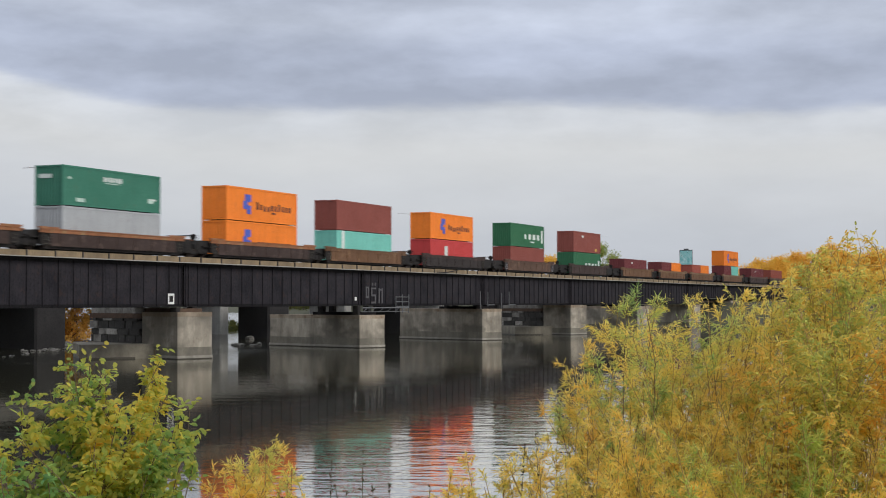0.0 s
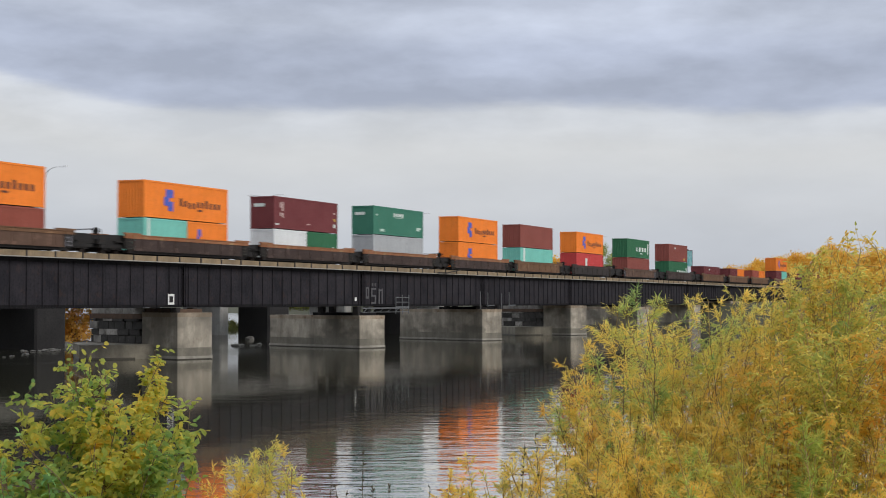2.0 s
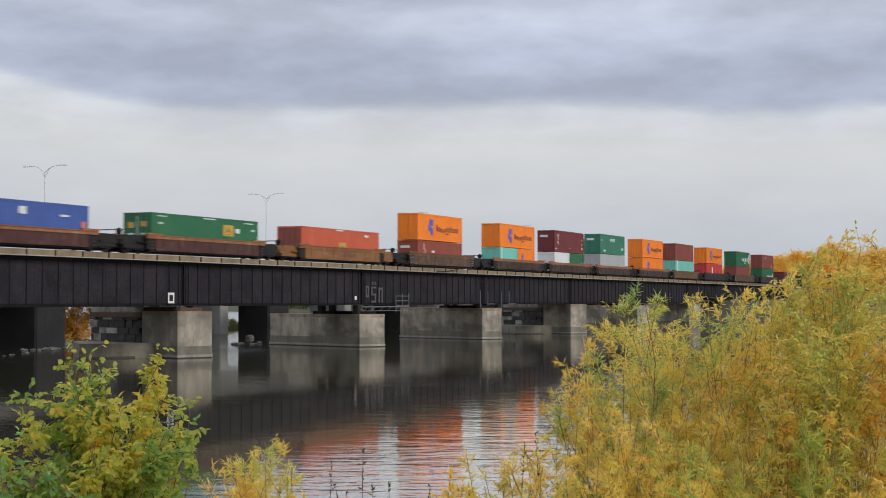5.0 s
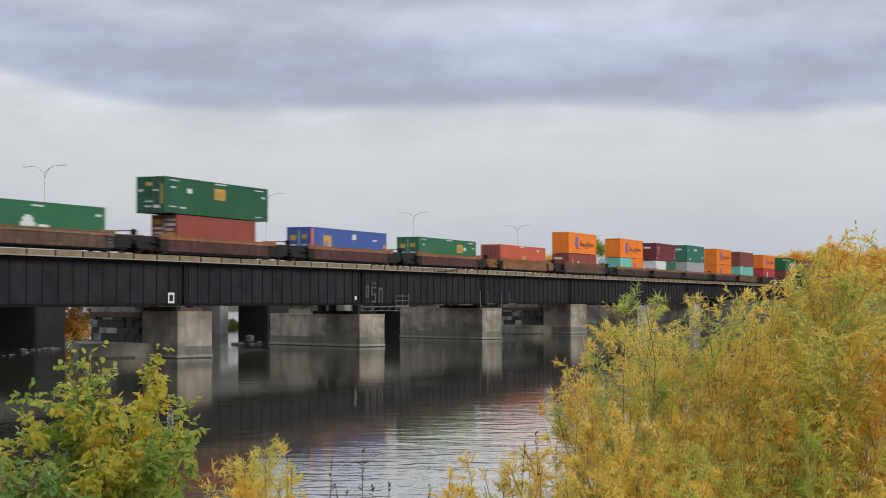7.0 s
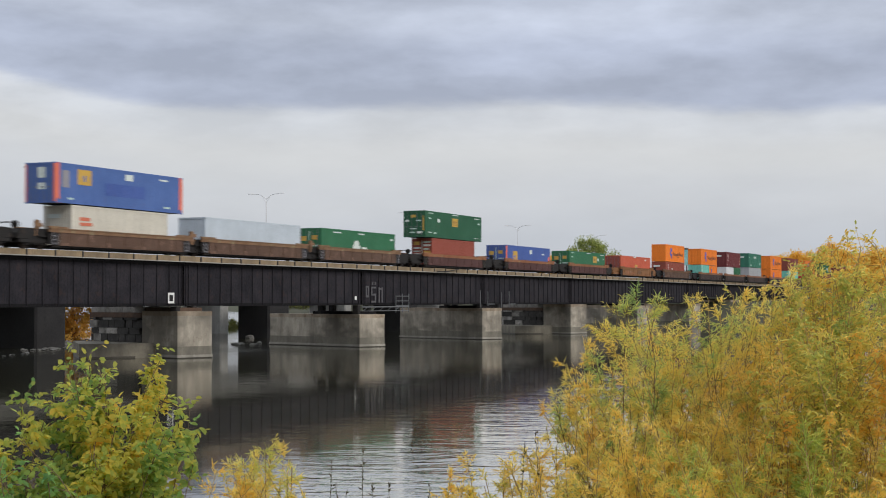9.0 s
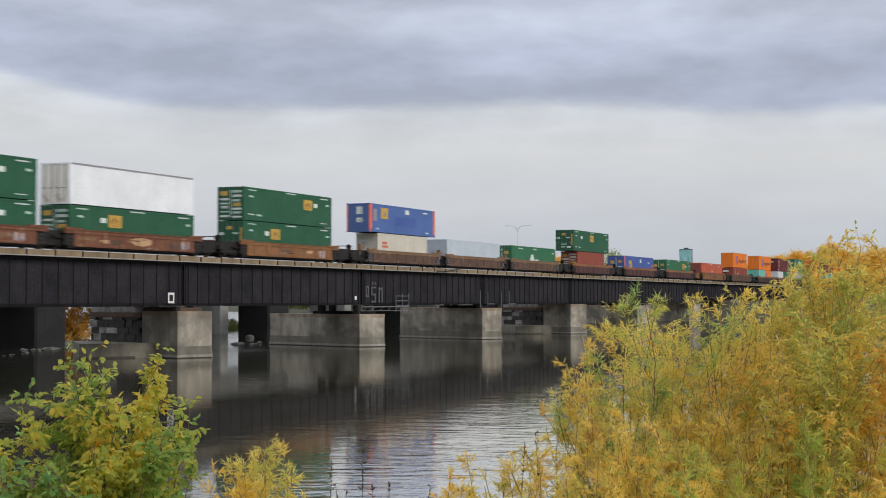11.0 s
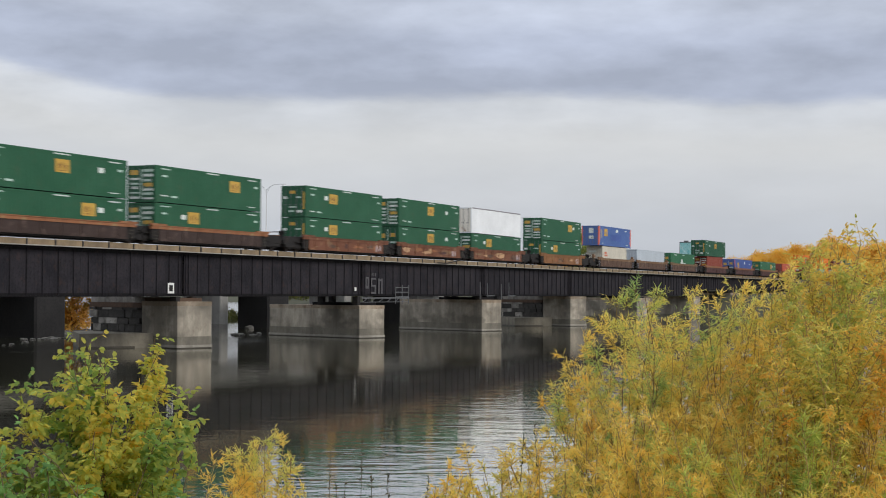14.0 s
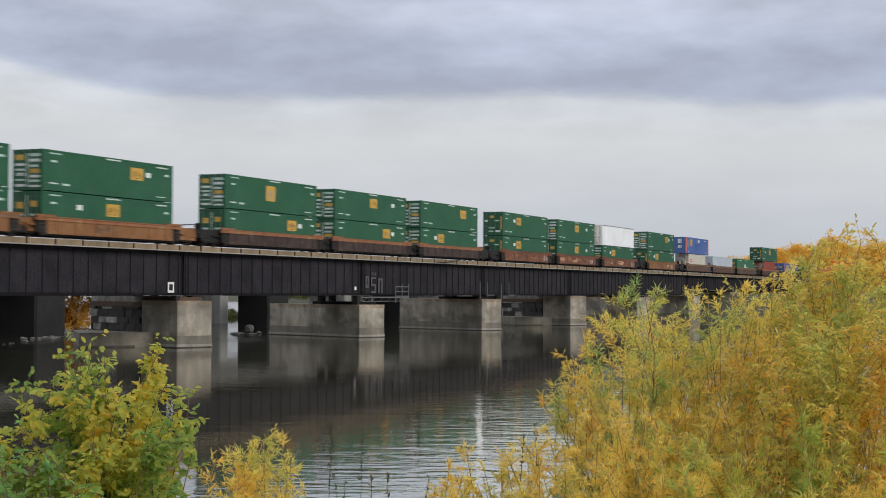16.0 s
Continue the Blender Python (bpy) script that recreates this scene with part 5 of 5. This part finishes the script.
UNDER = [(.95, 3.10), (1.15, 3.26), (1.35, 3.20), (1.6, 3.24), (1.85, 3.16), (2.05, 3.32), (2.2, 3.42), (2.32, 3.30)]
shrub("leafy_undergrowth", "low shrub with broad dull green leaves before the willows", 7.2, 1.6, leaders(UNDER, 16, 37, .3, .4, 7.2), 38, "undergrowth", .060, .032, 9, 4, .14, .5, "pinnate", single=60, stem=.003, lean=.2)
LEFTBUSH = [(-2.85, 3.55), (-2.60, 3.60), (-2.46, 3.88), (-2.40, 3.76), (-2.29, 3.94), (-2.11, 4.12), (-2.03, 4.10), (-1.95, 4.04), (-1.88, 3.84), (-1.80, 3.58), (-1.72, 3.62), (-1.62, 3.68), (-1.54, 3.72), (-1.48, 3.73), (-1.44, 3.56), (-1.48, 3.5)]
shrub("box_elder_shrub", "shrub with broad green and yellow leaflets", 9.0, -2.1, leaders(LEFTBUSH[:-1], 24, 7, .6, 1.0, 9.0) + [(-2.20, 4.02, .1), (-2.14, 4.08, -.1), (-2.07, 4.15, .05), (-2.04, 4.02, .2), (-1.97, 4.04, 0), (-2.24, 3.86, -.2), (-2.01, 3.90, .1), (-1.93, 3.88, -.1), (-2.12, 3.94, -.2)], 14, "maple", .048, .028, 17, 4, .14, .6, "pinnate", single=200, stem=.004, lean=.12)
LEFTLOW = [(-2.60, 3.40), (-2.42, 3.62), (-2.30, 3.70), (-2.15, 3.55), (-2.00, 3.38), (-1.85, 3.22), (-1.70, 3.20), (-1.55, 3.24), (-1.38, 3.34), (-1.30, 3.30)]
shrub("box_elder_shrub", "low box elder shoots with deep green leaflets", 8.4, -2.0, leaders(LEFTLOW, 28, 41, .4, .7, 8.4), 42, "maple_green", .052, .030, 14, 4, .15, .6, "pinnate", single=90, stem=.0035, lean=.12)
COLUMN = [(-1.76, 3.86), (-1.72, 4.08), (-1.70, 4.17), (-1.67, 4.10), (-1.63, 3.90)]
shrub("box_elder_shrub", "slim upright box elder shoot with green leaflets", 9.1, -1.68, leaders(COLUMN, 2, 44, .05, .30, 9.1), 45, "maple", .038, .021, 26, 4, .05, .6, "pinnate", single=40, stem=.0035, lean=.06)
SPRIG = [(-1.46, 3.36), (-1.38, 3.46), (-1.30, 3.42), (-1.22, 3.50), (-1.15, 3.48), (-1.08, 3.58), (-1.02, 3.50), (-.98, 3.38), (-.94, 3.30)]
shrub("willow_sprig", "low amber willow sprig on the bank", 10.0, -1.2, leaders(SPRIG, 26, 8, .3, .4), 15, "willow", .060, .0072, 18, 22, .20, .3, bare="shoot", stem=.003)
LOWROW = [(-.04, 3.18), (.05, 3.30), (.16, 3.40), (.28, 3.28), (.42, 3.38), (.55, 3.46), (.68, 3.62)]
shrub("willow_sprig", "low row of yellow-green willow shoots", 10.2, .3, leaders(LOWROW, 28, 10, .3, .35), 16, "willow", .05, .008, 26, 20, .16, .3, bare="shoot", stem=.003)


def weed(distance, aside, top, seed):
    rg = np.random.default_rng(seed)
    base = spot(distance, aside)
    w = thing("dry_weed", "thin dark dry weed stalk on the bank", "weed", Matrix.Translation(base), "weeds on the bank")
    path = stem_path((0, 0, 0), (rg.normal(0, .05), rg.normal(0, .05), top - base.z), rg, 7, .08)
    st = Build().pipe(path, [.003 - .0002 * i for i in range(len(path))], 4)
    part("stalk", st, "weed", w)
    pts = path[-2] + (path[-1] - path[-2]) * rg.random(14)[:, None]
    v, f = leaf_cloud(pts, np.repeat(np.array([[0, 0, 1.0]]), 14, 0) + rg.normal(0, .5, (14, 3)), .035, .012, rg, 0)
    tagged(part("seed_head", sheet_mesh("seed_head", v, f, "weed"), "weed", w), kind="stuff")


for i, (a, z) in enumerate(((-.71, 3.44), (-.66, 3.30), (-.60, 3.24), (-.54, 3.56), (-.50, 3.28), (-.285, 3.30), (-.33, 3.22), (-.12, 3.28), (.50, 3.56), (.60, 3.62))):
    weed(9.8, a, z, 30 + i)


def tree(name, label, place, height, spread, leaf, seed, clumps=60, leaves=26, size=.5, trunk=.25, low=.3, gather=.13):
    """A tree with a tapered trunk, limbs and a ragged crown of leaf clumps."""
    rg = np.random.default_rng(seed)
    tr = thing(name, label, "tree", Matrix.Translation(place))
    wood = Build()
    wood.tube((0, 0, -.3), (0, 0, height * .35), trunk, trunk * .7, 8)
    wood.tube((0, 0, height * .35), (rg.normal(0, .2), rg.normal(0, .2), height * .85), trunk * .7, trunk * .15, 7)
    pts, dirs = [], []
    for _ in range(clumps):
        a = rg.uniform(0, math.tau)
        t = low + (1 - low) * rg.random()
        r = spread * math.sqrt(rg.random()) * math.sin(math.pi * min(max((t - low) / (1 - low) * .84 + .12, 0), 1)) ** .6
        c = np.array((math.cos(a) * r, math.sin(a) * r, height * t))
        if rg.random() < .45:
            wood.tube((0, 0, max(height * t * .72 - .3, .5)), c, trunk * .22, .03, 4)
        k = int(leaves * rg.uniform(.5, 1.4))
        pts.append(c + rg.normal(0, spread * gather, (k, 3)))
        dirs.append(rg.normal(0, 1, (k, 3)))
    part("trunk", wood, "bark", tr)
    v, f = leaf_cloud(np.concatenate(pts), np.concatenate(dirs), size, size * .7, rg, .2)
    tagged(part("crown", sheet_mesh("crown", v, f, leaf), leaf, tr), kind="stuff")


def land(x, y):
    return Vector((x, y, float(ground_height(np.array(float(x)), np.array(float(y))))))


tree("far_tree", "green-yellow tree standing behind the far road", land(311.6, 33.2), 12.9, 6.0, "far_green", 41, 62, 190, .36, gather=.085)
tree("far_tree", "autumn tree behind the far road", land(316, 43), 9.6, 4.0, "far_yellow", 42, 60, 34, .6)
tg = random.Random(77)
for i in range(22):
    q = i / 21
    ahead, side = 470 + tg.uniform(-25, 60), 88 + 60 * q + tg.uniform(-3, 3)
    p = Vector((EYE[0], EYE[1], 0)) + AHEAD * ahead + RIGHT * (side * ahead / 470)
    h = (9.2 + 4.6 * min(1, q * 2.2) + tg.uniform(-1.0, 1.0))
    tree("far_tree", "yellow autumn tree of the wood on the far bank", land(p.x, p.y), h, 5.5, "far_yellow", 50 + i, 70, 110, .5, .2, .12)
for i in range(12):
    y = 70 + i * 17 + tg.uniform(-5, 5)
    tree("far_tree", "tree of the wood along the far bank", land(272 + FLOW * y + 1.25 * max(y - 95, 0) + tg.uniform(0, 14), y), tg.uniform(6, 8.5), 5.0, "far_dark", 120 + i, 44, 30, .75, .2, .1)
for i, (x, y, h) in enumerate(((132.5, 31.5, 4.4), (136, 35, 5.2), (130, 30, 3.0))):
    tree("bank_shrub", "orange autumn shrub growing among rocks at the piers", Vector((x, y, -.3)), h, 2.3, "far_orange", 90 + i, 40, 30, .35, .08, .08)

for i, (x, y, h) in enumerate(((214, 62, 1.1), (210.5, 60.5, .9), (217, 63.5, 1.2), (221, 65, .8))):
    tree("islet_shrub", "low dark green shrub on a river islet", land(x, y), h, 1.5, "far_dark", 96 + i, 26, 26, .3, .05, .08)


# ---------------------------------------------------------------- boulders at the road piers
def boulder(x, y, r, seed):
    rg = random.Random(seed)
    bm = bmesh.new()
    bmesh.ops.create_icosphere(bm, subdivisions=2, radius=1)
    ax = Vector((rg.uniform(.8, 1.4), rg.uniform(.7, 1.1), rg.uniform(.32, .55)))
    for v in bm.verts:
        k = 1 + .22 * noise.noise(v.co * 1.3 + Vector((seed, 0, 0))) + .1 * noise.noise(v.co * 3.1 + Vector((0, seed, 0)))
        v.co = Vector((round(v.co.x * 2.6 * k) / 2.6 * .35 + v.co.x * k * .65, v.co.y * k, v.co.z * k)) * r
        v.co.x, v.co.y, v.co.z = v.co.x * ax.x, v.co.y * ax.y, v.co.z * ax.z
    me = bpy.data.meshes.new("boulder")
    bm.to_mesh(me)
    bm.free()
    me.materials.append(M["rock"])
    ob = new("boulder", me)
    ob.matrix_basis = pose(x, y, r * .12, 0, 0, rg.uniform(0, 360))
    tagged(ob, "grey rough boulder lying in shallow water", "rock", "boulders at the bridge piers")


bg = random.Random(21)
for i in range(46):
    boulder(bg.gauss(126, 5.5), bg.gauss(27.5, 2.8), bg.uniform(.25, .85), i)
for i in range(34):
    q = bg.random()
    boulder(111 + 9.5 * q + bg.gauss(0, .6), 20.6 + 1.2 * q + bg.gauss(0, .9), bg.uniform(.10, .36), 220 + i)
for i in range(8):
    boulder(bg.uniform(98, 108), bg.uniform(12, 17), bg.uniform(.10, .22), 160 + i)
for i in range(9):
    boulder(bg.gauss(135, 2.4), bg.gauss(12.8, .7), bg.uniform(.2, .5), 80 + i)
for i in range(10):
    boulder(bg.gauss(162, 3.5), bg.gauss(24, 1.5), bg.uniform(.3, .8), 60 + i)


def motions():
    """The train rolls along the bridge at one steady speed, and the ripples drift."""
    for ob, u, y, z in CAST:
        walk(ob, [(0.0, pose(u, y, z)), (16.0, pose(u + SPEED * 16.0, y, z))])
    # wind ripples drift over the river towards the near bank
    walk(RIVER, [(0.0, pose(0, 0, 0)), (16.0, pose(-6.4, -3.6, 0))])


motions()
